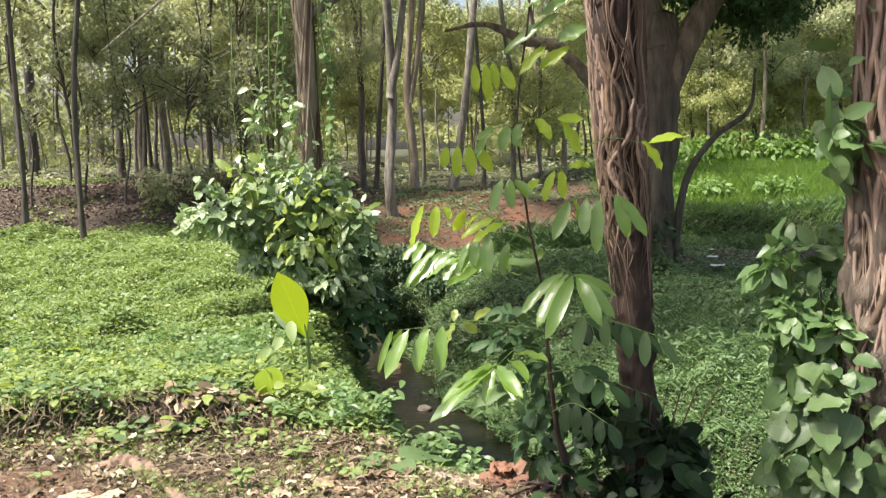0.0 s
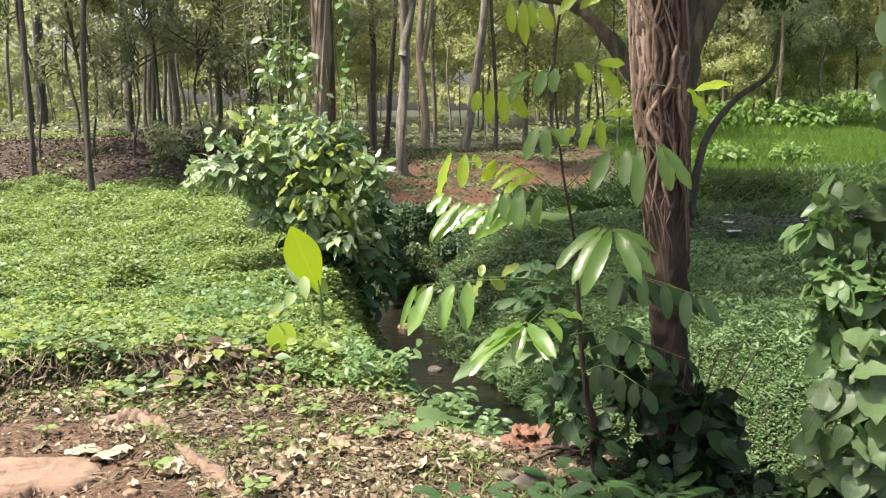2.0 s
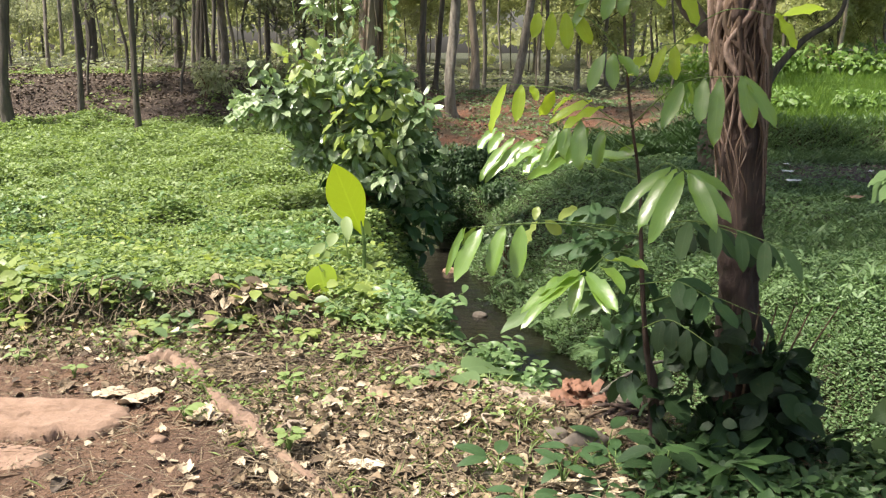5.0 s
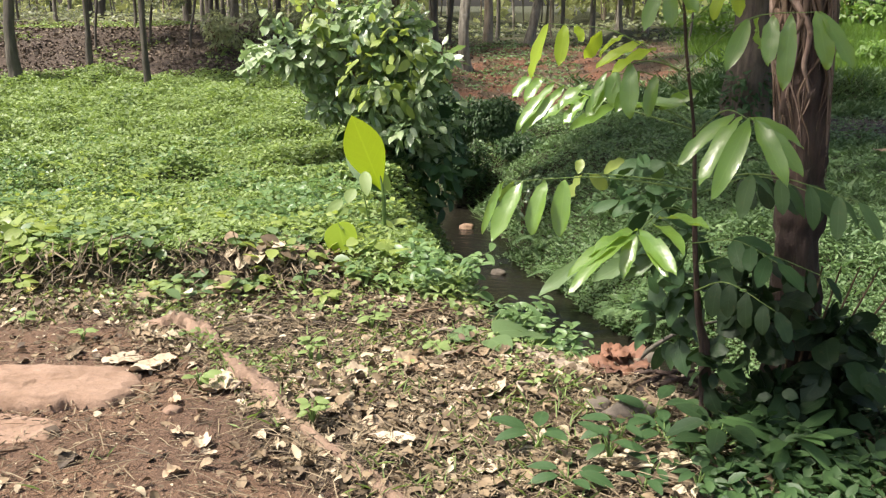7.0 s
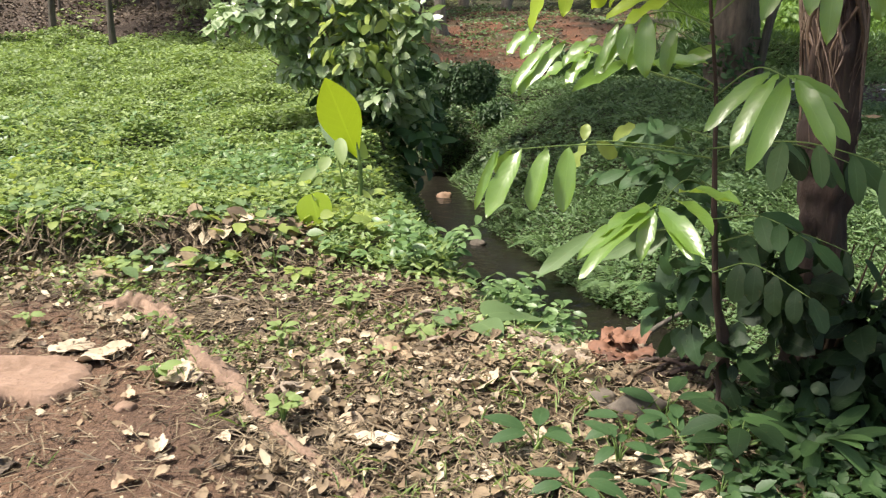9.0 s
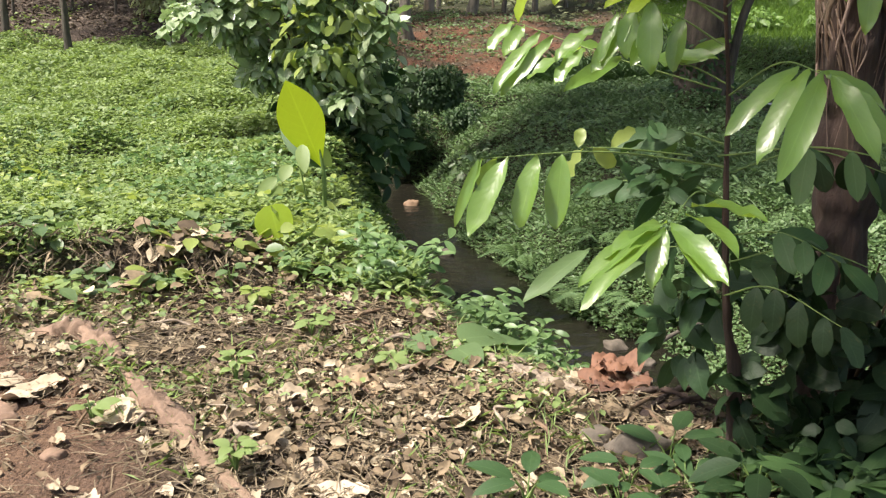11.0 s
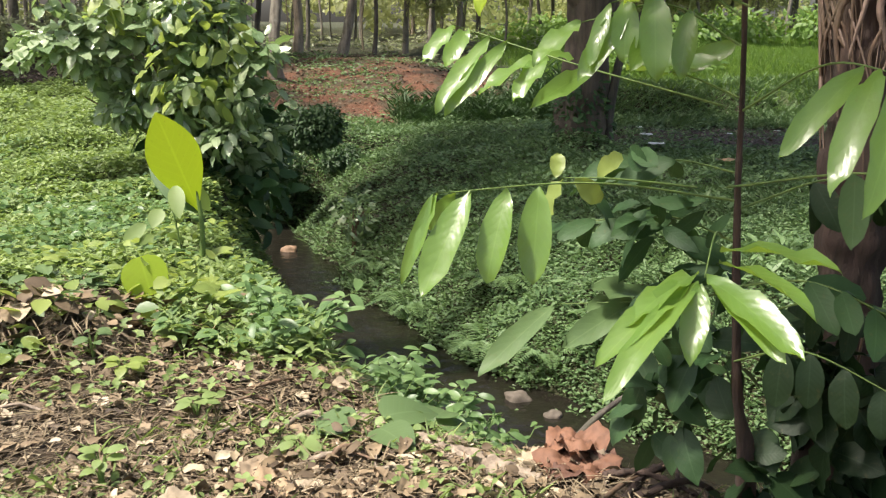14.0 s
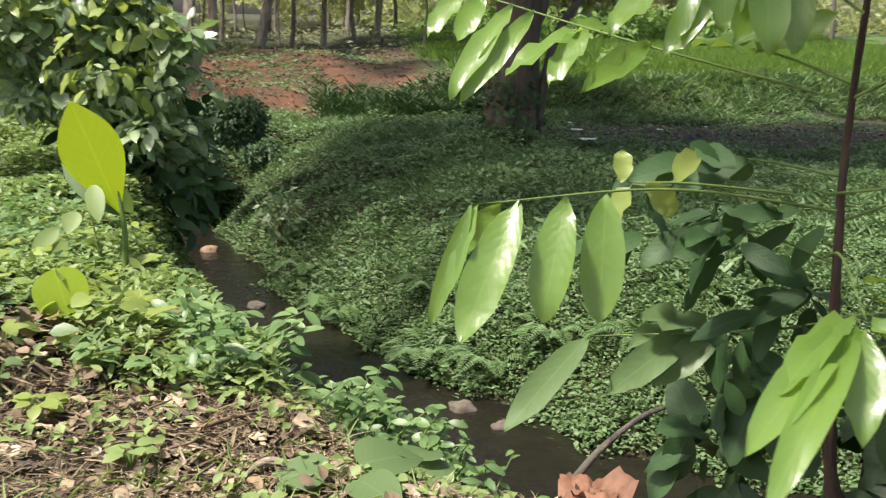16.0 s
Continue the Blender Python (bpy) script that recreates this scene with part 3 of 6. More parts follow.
for x, y, r, mat, lab in [(12.4, 53.2, .14, M_DARKBARK, DARK), (14.2, 50.3, .13, M_PALEBARK, PALE), (21.9, 68.0, .13, M_GREYBARK, GREY), (9.5, 57, .14, M_GREYBARK, GREY), (17, 60, .16, M_DARKBARK, DARK), (15.5, 62, .15, M_DARKBARK, DARK), (20, 61, .15, M_GREYBARK, GREY), (25, 60, .16, M_DARKBARK, DARK), (11.5, 63, .15, M_DARKBARK, DARK), (23, 64, .15, M_DARKBARK, DARK)]:
    tree(x, y, r, rng.uniform(9, 12), mat, lab, [(rng.integers(0, 5), 8.0, 1.1, 0, 0), (0, 5.2, 0.9, 0.6, 0.8), (3 if x > 14 else 4, 3.0, 0.7, -0.9, 1.2)])
# leafy trees of the understorey
for x, y, h, v, cz, s in [(-9.0, 33.5, 8, 0, 5.2, .95), (-12.5, 36.5, 9, 1, 5.6, 1.0), (-6.4, 34.5, 8, 2, 5.6, .9), (-10.4, 31.5, 8, 0, 6.6, .7), (-4.8, 38, 9, 1, 6.0, 1.0), (-7.0, 42, 9, 4, 4.6, 1.1)]:
    tree(x, y, 0.07, h, M_DARKBARK, "young understorey tree with dark drooping leaves", [(v, cz, s, 0, 0), (v, cz - 2.2, s * 0.55, 0.8, 0.5)])
for x, y, crowns in [(-10.2, 31.6, [(4.1, -.4, 1.0), (3.2, .5, .7)]), (-8.9, 31.2, [(3.3, .2, .9), (2.1, -.7, .6), (4.6, .6, .9)]), (-7.3, 31.8, [(3.7, -.2, 1.0), (2.9, .8, .8), (4.6, .3, .8)]),
                     (-11.6, 31.4, [(3.1, .2, .7), (4.5, -.3, .8)]), (-5.5, 32.4, [(4.1, .2, 1.0), (3.2, -.6, .7)]), (-6.3, 33.5, [(2.5, .2, .7), (3.6, .5, .9)])]:
    tree(x, y, 0.05, 6.5, M_DARKBARK, "slim understorey tree with sparse sprays of dull green leaves", [(6, cz - hz(x, y), s, dx, 0) for cz, dx, s in crowns])
placed = []
while len(placed) < 112:
    x, y = rng.uniform(-44, 40), rng.uniform(40, 84)
    if any((x - a) ** 2 + (y - b) ** 2 < 5 for a, b in placed) or (x > 4 + 0.05 * y and y < 58):
        continue
    placed.append((x, y))
    pale = rng.random()
    airy = -0.48 < (x + 0.2) / (y - 4.7) < -0.24
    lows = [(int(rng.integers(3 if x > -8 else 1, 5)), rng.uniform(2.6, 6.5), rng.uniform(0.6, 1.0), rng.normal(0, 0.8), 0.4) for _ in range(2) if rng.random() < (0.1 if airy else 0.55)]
    tree(x, y, 0.06 + 0.14 * rng.random() ** 1.7, rng.uniform(11, 15), M_GREYBARK if pale < 0.5 else M_DARKBARK if pale < 0.8 else M_PALEBARK,
         GREY if pale < 0.5 else DARK if pale < 0.8 else PALE, [(int(rng.integers(0, 5)), rng.uniform(8.0, 11) + (3 if airy else 0), rng.uniform(0.7, 0.95), 0, 0)] + lows, (rng.normal(0, .4), 0))
# unseen trees around and behind the path, added to enclose it and cut skylight
for x, y in [(-17, 5), (-21, 14), (-12, -6), (6, -6), (10, 4), (14, 13), (-3, -11), (16, 24), (9.5, 13.5)]:
    tree(x, y, 0.2, 13, M_GREYBARK, GREY, [(int(rng.integers(0, 3)), 9.5, 1.3, 0, 0)])

n = 90000
wx, wy = rng.uniform(-85, 85, n), rng.uniform(78, 112, n)
wz = 14 * rng.random(n) ** 0.9 + 0.3
keep = vnoise(wx, wz * 1.6, 3.2, 1) + 0.5 * vnoise(wx, wz, 1.1, 2) > 0.72
P = np.stack([wx, wy, wz], 1)[keep]
q = len(P)
# Far leaves get their haze from the pale material.
far_leaves = leaves("far_woods", M_CROWN_HAZE, P, rng.normal(0, 1, (q, 3)) + (0, 0, -.3), rng.normal(0, .6, (q, 3)) + (0, -.4, .8), rng.uniform(0.4, 0.9, q), rng.uniform(0.15, 0.3, q))
tagged(new("far_woods", far_leaves), "distant forest edge foliage, haze put into its pale green", "woods", kind="stuff")


# ---- ground cover ----
def cover(name, label, mat, n, box, keep, size, tall, shape=LOW, wide=0.33, rise=0.12, cat="plants"):
    """Low leafy plants: leaves at all heights of a lumpy layer over the ground."""
    x, y = scatter(n, *box)
    k = keep(x, y)
    sel = rng.random(n) < k
    x, y = x[sel], y[sel]
    m = len(x)
    lump = 0.15 + 1.3 * vnoise(x, y, 0.38, 1) ** 1.5 * (0.35 + 1.1 * vnoise(x, y, 1.5, 2))
    z = height(x, y) + tall * lump * rng.random(m) ** 0.6
    az = rng.uniform(0, 6.283, m)
    A = np.stack([np.cos(az), np.sin(az), rng.normal(rise, 0.35, m)], 1)
    N = rng.normal(0, 0.33, (m, 3)) + (0, 0, 1)
    L = size * rng.uniform(0.55, 1.35, m)
    me = leaves(name, mat, np.stack([x, y, z], 1), A, N, L, L * wide, shape=shape)
    return tagged(new(name, me), label, cat, kind="stuff")


def open_spot(x, y):
    return sstep(0.16, 0.34, np.hypot(x - 0.03, (y - 9.62) * 0.8))


def on_left(x, y):
    sd, yc = creek_side(x, y)
    return np.where(sd < -0.75, 1.0, 0.0) * (1 - litter_mask(x, y) * 0.93) * (1 - brown_mask(x, y))


def on_right(x, y):
    sd, yc = creek_side(x, y)
    return np.where(sd > 0.42, 1.0, 0.0) * (1 - 0.93 * bare_mask(x, y)) * sstep(28, 26.8, y) * (1 - red_mask(x, y))


def verge(x):
    """The y of the weedy edge between litter and meadow."""
    return 11.1 + 0.3 * sstep(-2.1, -1.5, x) - 0.35 * np.clip(x + 1.4, 0, 3)


MEADOW = "dense low green ground cover plants over the meadow"
cover("ground_cover", MEADOW, M_COVER, 130000, (-6, 1.2, 10.3, 14.5), on_left, 0.040, 0.13)
cover("ground_cover", MEADOW, M_COVER, 125000, (-8.5, 0, 14.5, 20.5), on_left, 0.056, 0.22)
cover("ground_cover", MEADOW, M_COVER, 100000, (-13, -0.5, 20.5, 29.5), on_left, 0.082, 0.28)
cover("ground_cover", "broader pale green leaves among the meadow plants", M_WEED, 20000, (-7, 0, 12.2, 17), lambda x, y: on_left(x, y) * sstep(0.45, 0.65, vnoise(x, y, 0.8, 4)), 0.052, 0.23, shape=SMALL, wide=0.34)
cover("ground_cover", "yellow-green shoots among the meadow plants", M_LIME, 5000, (-7, 0, 11.3, 15.5), lambda x, y: on_left(x, y) * sstep(0.5, 0.7, vnoise(x, y, 0.9, 2)), 0.06, 0.24, shape=SMALL, wide=0.3)
BANKC = "shaded green ground cover plants on the stream bank"
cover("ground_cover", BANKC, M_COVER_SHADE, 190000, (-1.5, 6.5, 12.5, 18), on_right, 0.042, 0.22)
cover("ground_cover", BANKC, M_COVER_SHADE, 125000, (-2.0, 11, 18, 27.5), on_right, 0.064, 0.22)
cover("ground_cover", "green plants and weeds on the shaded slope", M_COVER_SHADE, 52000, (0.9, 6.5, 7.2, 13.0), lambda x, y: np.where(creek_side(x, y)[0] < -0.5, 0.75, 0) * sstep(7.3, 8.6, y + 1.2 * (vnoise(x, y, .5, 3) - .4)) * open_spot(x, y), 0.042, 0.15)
cover("ground_cover", "sparse small weeds sprouting through the leaf litter", M_COVER, 10000, (-4.5, 1.0, 8.2, 11.2),
      lambda x, y: open_spot(x, y) * (1 - path_mask(x, y)) * sstep(0.50, 0.72, vnoise(x, y, 0.42, 3)), 0.034, 0.07, shape=SMALL)
cover("ground_cover", "yellow-green young leaves along the ledge", M_LIME, 4200, (-5.5, -1.15, 10.3, 12.4),
      lambda x, y: sstep(0.45, 0.62, vnoise(x, y, 0.5, 5)) * sstep(0.9, 0.0, np.abs(y - verge(x))), 0.095, 0.17, shape=SMALL, wide=0.36)
cover("ground_cover", "taller green weeds on the edge of the stream bank", M_COVER, 13000, (-1.4, 0.0, 10.5, 12.8),
      lambda x, y: np.where(creek_side(x, y)[0] < -0.9, 1.0, 0) * sstep(0.1, 0.5, y - (10.55 - 0.45 * np.clip(x + 1.2, 0, 9))) * sstep(2.4, 1.4, y - (10.55 - 0.45 * np.clip(x + 1.2, 0, 9))), 0.050, 0.16, shape=SMALL, wide=0.18, rise=0.5)
cover("undergrowth", "pale green undergrowth on the forest floor", M_SPRAY, 8000, (-28, 9, 37, 62), lambda x, y: sstep(0.4, 0.6, vnoise(x, y, 2.5, 3)), 0.22, 0.55)
cover("ground_cover", "pale broad leaves of weeds along the ledge", M_HEART, 2200, (-5.5, -1.15, 10.3, 12.0),
      lambda x, y: sstep(0.4, 0.6, vnoise(x, y, 0.6, 4)) * sstep(0.7, 0.0, np.abs(y - verge(x))), 0.085, 0.15, shape=SMALL)
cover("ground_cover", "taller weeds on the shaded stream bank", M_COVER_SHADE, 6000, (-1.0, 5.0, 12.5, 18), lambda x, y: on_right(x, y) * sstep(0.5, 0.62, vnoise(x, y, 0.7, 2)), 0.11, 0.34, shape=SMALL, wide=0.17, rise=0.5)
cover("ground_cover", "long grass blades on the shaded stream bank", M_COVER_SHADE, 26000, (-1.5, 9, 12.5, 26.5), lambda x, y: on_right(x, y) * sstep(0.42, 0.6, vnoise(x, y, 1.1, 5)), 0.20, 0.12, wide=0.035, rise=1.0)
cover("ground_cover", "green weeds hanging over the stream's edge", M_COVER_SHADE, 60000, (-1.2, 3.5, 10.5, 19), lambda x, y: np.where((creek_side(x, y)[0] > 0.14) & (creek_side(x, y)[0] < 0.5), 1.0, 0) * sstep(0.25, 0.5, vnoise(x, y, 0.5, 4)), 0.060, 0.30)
cover("ground_cover", "patches of weeds on the red earth", M_COVER_SHADE, 12000, (-4.5, 5, 25, 42), lambda x, y: red_mask(x, y) * sstep(0.5, 0.62, vnoise(x, y, 1.3, 3)), 0.10, 0.15)
cover("ground_cover", "scattered weeds among the dead leaves of the bank", M_COVER, 14000, (-22, -3, 28, 40), lambda x, y: brown_mask(x, y) * sstep(0.55, 0.7, vnoise(x, y, 1.6, 1)), 0.12, 0.2)
cover("ground_cover", "thin grass blades among the leaf litter", M_COVER, 9000, (-4.2, 1.0, 8.2, 11.0), lambda x, y: open_spot(x, y) * (1 - 0.9 * path_mask(x, y)) * sstep(0.45, 0.7, vnoise(x, y, 0.35, 0)), 0.075, 0.02, wide=0.04, rise=0.9)
cover("dead_leaves", "pale dry broad leaves caught along the ledge", M_DRY, 4200, (-5.5, -0.4, 10.2, 11.6),
      lambda x, y: sstep(0.42, 0.6, vnoise(x, y, 0.5, 1)) * sstep(0.55, 0.0, np.abs(y + .12 - verge(x))), 0.09, 0.09, shape=SMALL, wide=0.4, cat="dead leaves")
def field_edge(x, y):
    y = y - 0.12 * np.clip(x - 3, 0, 20)
    return sstep(25.6, 26.2, y + 0.5 * vnoise(x, y, 0.8, 2)) * sstep(28.2, 27.0, y)


# Darker grass colours give the field bank's front its shade.
cover("long_grass", "long grass beside the red earth, darkened for the bank's shade", M_DENSESHADE, 14000, (0.6, 4.6, 25.6, 28.4), lambda x, y: field_edge(x, y) * sstep(0.6, 1.4, x + vnoise(x, y, 0.6, 3)), 0.26, 0.45, wide=0.05, rise=0.9, cat="grass")
cover("long_grass", "green long grass along the edge of the field", M_COVER_SHADE, 22000, (4.4, 14, 25.6, 29.4), field_edge, 0.24, 0.14, wide=0.05, rise=0.9, cat="grass")
# Weeds added in a dark green to put shade on this ground.
cover("ground_cover", "low weeds under the root-wrapped tree, darkened for its shade", M_DENSESHADE, 4500, (.15, 1.6, 8.2, 9.5), lambda x, y: sstep(.1, .4, x - .1 + .5 * (vnoise(x, y, .3, 2) - .5)), 0.055, 0.11, shape=SMALL, wide=.28, rise=.4)
# grass of the far field
n = 90000
x, y = rng.uniform(3, 34, n), 26.8 + 34 * rng.random(n) ** 1.6
sel = rng.random(n) < grass_mask(x, y)
x, y = x[sel], y[sel]
m = len(x)
az = rng.uniform(0, 6.283, m)
me = leaves("grass", M_GRASS, np.stack([x, y, height(x, y) - 0.02], 1), np.stack([0.5 * np.cos(az), 0.5 * np.sin(az), np.ones(m)], 1), np.stack([np.sin(az), -np.cos(az), 0.2 * az], 1), rng.uniform(0.2, 0.42, m), rng.uniform(0.009, 0.022, m))
tagged(new("grass", me), "bright green long grass of the open field", "grass", kind="stuff")

# ---- leaf litter ----
n = 90000
x, y = scatter(n, -4.6, 2.0, 8.0, 11.6)
sel = rng.random(n) < litter_mask(x, y) * (1 - 0.88 * path_mask(x, y)) * (0.35 + 0.65 * sstep(0.3, 0.6, vnoise(x, y, 0.6, 1)))
x, y = x[sel], y[sel]
m = len(x)
az = rng.uniform(0, 6.283, m)
L = 0.009 + 0.055 * rng.random(m) ** 3.4
me = leaves("leaf_litter", M_DRY, np.stack([x, y, height(x, y) + rng.uniform(0.002, 0.028, m)], 1), np.stack([np.cos(az), np.sin(az), rng.normal(0, .3, m)], 1), rng.normal(0, .4, (m, 3)) + (0, 0, 1), L, L * rng.uniform(0.2, 0.42, m), shape=SMALL, droop=0.3, fold=0.3, wave=0.15)
tagged(new("leaf_litter", me), "small dry brown leaf litter on the ground", "leaf litter", kind="stuff")
n = 9500
x, y = scatter(n, -4.4, 1.4, 8.0, 11.3)
sel = rng.random(n) < litter_mask(x, y) * (1 - 0.85 * path_mask(x, y)) * sstep(0.25, 0.6, vnoise(x, y, 0.45, 4))
x, y = x[sel], y[sel]
m = len(x)
az = rng.uniform(0, 6.283, m)
L = 0.02 + 0.05 * rng.random(m) ** 1.8
me = leaves("leaf_litter", M_DRY, np.stack([x, y, height(x, y) + rng.uniform(0.012, 0.045, m)], 1), np.stack([np.cos(az), np.sin(az), rng.normal(0, .45, m)], 1), rng.normal(0, .5, (m, 3)) + (0, 0, 1), L, L * rng.uniform(0.16, 0.4, m), shape=SMALL, droop=0.35, fold=0.5, wave=0.35)
tagged(new("leaf_litter", me), "curled tan and brown leaf litter on the bank", "leaf litter", kind="stuff")
n = 46000
x, y = scatter(n, -4.4, 1.8, 8.0, 11.4)
sel = rng.random(n) < litter_mask(x, y) * (1 - 0.8 * path_mask(x, y))
x, y = x[sel], y[sel]
m = len(x)
az = rng.uniform(0, 6.283, m)
me = leaves("dry_stalks", M_STRAW, np.stack([x, y, height(x, y) + rng.uniform(0.004, 0.035, m)], 1), np.stack([np.cos(az), np.sin(az), rng.normal(0, .12, m)], 1), rng.normal(0, .3, (m, 3)) + (0, 0, 1), rng.uniform(0.04, 0.16, m), rng.uniform(0.001, 0.003, m), shape=BLADE, fold=0.9)
tagged(new("dry_stalks", me), "dry straw stalks and thin twigs among the litter", "twigs", kind="stuff")
n = 650
x = rng.uniform(-5, -1.5, n)
y = 10.86 - 0.35 * (vnoise(x, np.full(n, 10.86), 0.9, 1) - 0.5) + rng.normal(0, 0.05, n)
me = leaves("hanging_stalks", M_STRAW, np.stack([x, y, height(x, y) + rng.uniform(0.02, 0.1, n)], 1), np.stack([rng.normal(0, .5, n), rng.normal(-.5, .3, n), rng.normal(-.5, .4, n)], 1), rng.normal(0, .3, (n, 3)) + (0, -1, .5), rng.uniform(0.05, 0.18, n), rng.uniform(0.002, 0.006, n), shape=BLADE, droop=.3, fold=.9)
tagged(new("hanging_stalks", me), "dry stalks and rootlets hanging over the ledge", "twigs", kind="stuff")
for box, nn, fn, mat, lab in [((-24, -2.5, 27, 46), 60000, brown_mask, M_DRYBROWN, "brown dead leaves covering the forest bank"), ((-4.5, 6, 25, 42), 4000, red_mask, M_DRYBROWN, "scattered dry leaves on the red earth"),
                              ((3, 11, 20, 27), 700, bare_mask, M_DRYBROWN, "few dead leaves on the bare patch")]:
    x, y = scatter(nn, *box)
    sel = rng.random(nn) < fn(x, y)
    x, y = x[sel], y[sel]
    m = len(x)
    az = rng.uniform(0, 6.283, m)
    L = rng.uniform(0.05, 0.13, m)
    me = leaves("dead_leaves", mat, np.stack([x, y, height(x, y) + 0.03], 1), np.stack([np.cos(az), np.sin(az), rng.normal(0, .3, m)], 1), rng.normal(0, .45, (m, 3)) + (0, 0, 1), L, L * 0.36, fold=0.4)
    tagged(new("dead_leaves", me), lab, "dead leaves", kind="stuff")


# ---- shrubs and trees near the path ----
def blob(center, r, n, size, wide=0.22, shape=OVATE, mat=M_SHRUB, name="foliage", hang=0.35, droop=0.25):
    """Leaves of a shrub's clump, dense at its outside."""
    d = ball_dirs(n)
    P = np.array(center) + d * np.array(r) * (rng.random((n, 1)) ** 0.4)
    A = d * 0.7 + rng.normal(0, 0.55, (n, 3)) + (0, 0, -hang)
    N = d * 0.55 + rng.normal(0, 0.45, (n, 3)) + (-0.3, -0.3, 0.75)
    L = size * rng.uniform(0.55, 1.5, n)
    return leaf_arrays(P, A, N, L, L * wide * rng.uniform(.8, 1.2, n), shape=shape, droop=droop, fold=0.18, wave=.1)


def foliage(name, mat, blobs, parent, label="", clumps=0):
    vs, fs, us, o = [], [], [], 0
    split = []
    for b in blobs:
        if clumps:
            d = ball_dirs(clumps) * rng.uniform(.45, 1.05, (clumps, 1)) * np.array(b["r"])
            split += [dict(b, center=np.array(b["center"]) + q, r=np.array(b["r"]) * rng.uniform(.25, .42), n=max(4, int(b["n"] / clumps * rng.uniform(.5, 1.5)))) for q in d]
        else:
            split.append(b)
    for b in split:
        v, f, u = blob(**b)
        vs.append(v), fs.append(f + o), us.append(u)
        o += len(v)
    return part(name, fast_mesh(name, np.vstack(vs), np.vstack(fs), mat, np.vstack(us)), parent, label)


def vine(points, r, parent, mat=M_VINEBARK, taper=False, leaf=None, every=0.09, size=0.11, name="vine"):
    ob = part(name, tubes("vine", mat, [dict(points=points, radii=[.1 * r, .7 * r, r, r, .8 * r] if taper else [r, r, 0.7 * r], sides=6, n=10 * len(points), rough=0.15)]), parent)
    if leaf:
        length = sum(np.linalg.norm(np.subtract(a, b)) for a, b in zip(points, points[1:]))
        c = spline(points, max(4, int(length / every)))
        m = len(c)
        az = np.arange(m) * 2.4 + rng.normal(0, .4, m)
        A = np.stack([np.cos(az), np.sin(az) - 0.4, rng.normal(-0.7, .3, m)], 1)
        L = size * rng.uniform(0.7, 1.3, m)
        part("vine_foliage", leaves("vine_foliage", leaf, c, A, np.stack([np.cos(az), np.sin(az) - 0.8, np.full(m, 0.6)], 1), L, L * 0.38, shape=OVATE), ob)
    return ob


# vine-clad tree on the left bank
vt = empty("vine_tree", (-1.82, 15.95, hz(-1.82, 15.95)))
tagged(vt, "reddish-barked tree wrapped in twisted climbing vines on the stream bank", "tree")
z0 = vt.location.z
part("trunk", tubes("trunk", M_PALEBARK, [dict(points=[(0.1, 0, -0.4), (0.04, 0, 0.6), (0, 0, 1.7), (0.0, 0, 3.2), (-0.15, 0.1, 6.5), (0, 0, 9)], radii=[.17, .125, .108, .104, .10, .08], sides=14, n=60, rough=0.16, ridges=5)]), vt)
for k in range(5):
    a = k * 1.3
    pts = [(0.108 * math.cos(a + s * (2.2 + 0.5 * k)) + 0.04 * (1 - s), 0.108 * math.sin(a + s * (2.2 + 0.5 * k)), -0.2 + 4.5 * s) for s in np.linspace(0, 1, 7)]
    vine(pts, 0.013 + 0.005 * (k % 3), vt, M_BARK if k % 2 else M_VINEBARK)
for k in range(8):
    a, turn = k * .8, (-1) ** k * rng.uniform(2.2, 4.5)
    vine([(0.112 * math.cos(a + turn * s) + 0.03 * (1 - s), 0.112 * math.sin(a + turn * s), .2 + 4.2 * s) for s in np.linspace(0, 1, 11)], rng.uniform(.008, .018), vt, M_BARK if k % 3 == 0 else M_PALEBARK)
for dx, top, bot, lf in [(0.26, 4.2, 1.0, True), (0.3, 3.9, 1.4, True), (-0.24, 4.2, 1.3, True), (-0.36, 4.3, 1.9, False), (-0.5, 4.3, 1.6, False), (-0.8, 4.4, 2.0, False), (-0.3, 4.3, 0.8, False), (0.2, 4.3, 0.9, False)]:
    pts = [(dx + rng.normal(0, .03), -0.12 + rng.normal(0, .05), z) for z in np.linspace(top, bot, 5)]
    vine(pts, 0.008, vt, M_STEM, False, M_WEED if lf else None, 0.085, 0.10)
part("limb", tubes("limb", M_GREYBARK, [dict(points=[(0, 0, 3.3), (0.5, 0.1, 3.62), (1.2, 0.2, 4.0), (2.2, 0.3, 4.3)], radii=[.07, .05, .04, .03], sides=8, n=24)]), vt)
part("limb", tubes("limb", M_GREYBARK, [dict(points=[(0, 0, 4.4), (-1.0, 0.1, 4.0), (-2.0, 0.2, 3.3), (-2.4, 0.2, 3.0)], radii=[.022, .016, .010, .004], sides=7, n=24)]), vt)
# Crowns above the view, placed so their shadows fall on the right bank.
for v, p, s in [(0, (-1.6, 2.6, 8.2), 1.1), (1, (0.4, 0.4, 8.6), .7), (0, (-0.8, 5.0, 9.0), 1.1), (2, (1.6, 3.0, 9.2), .75)]:
    ob = part("crown", CROWNS[v][0], vt)
    ob.matrix_basis = Matrix.Translation(p) @ Matrix.Scale(s, 4)

shrub = empty("climbing_shrub", (-1.8, 15.6, hz(-1.8, 15.6)))
tagged(shrub, "lush climbing shrub with glossy green leaves at the vine tree's foot", "shrub")
sz = shrub.location.z
C = lambda x, z, y=15.5: (x + 1.8, y - 15.6, z - sz)
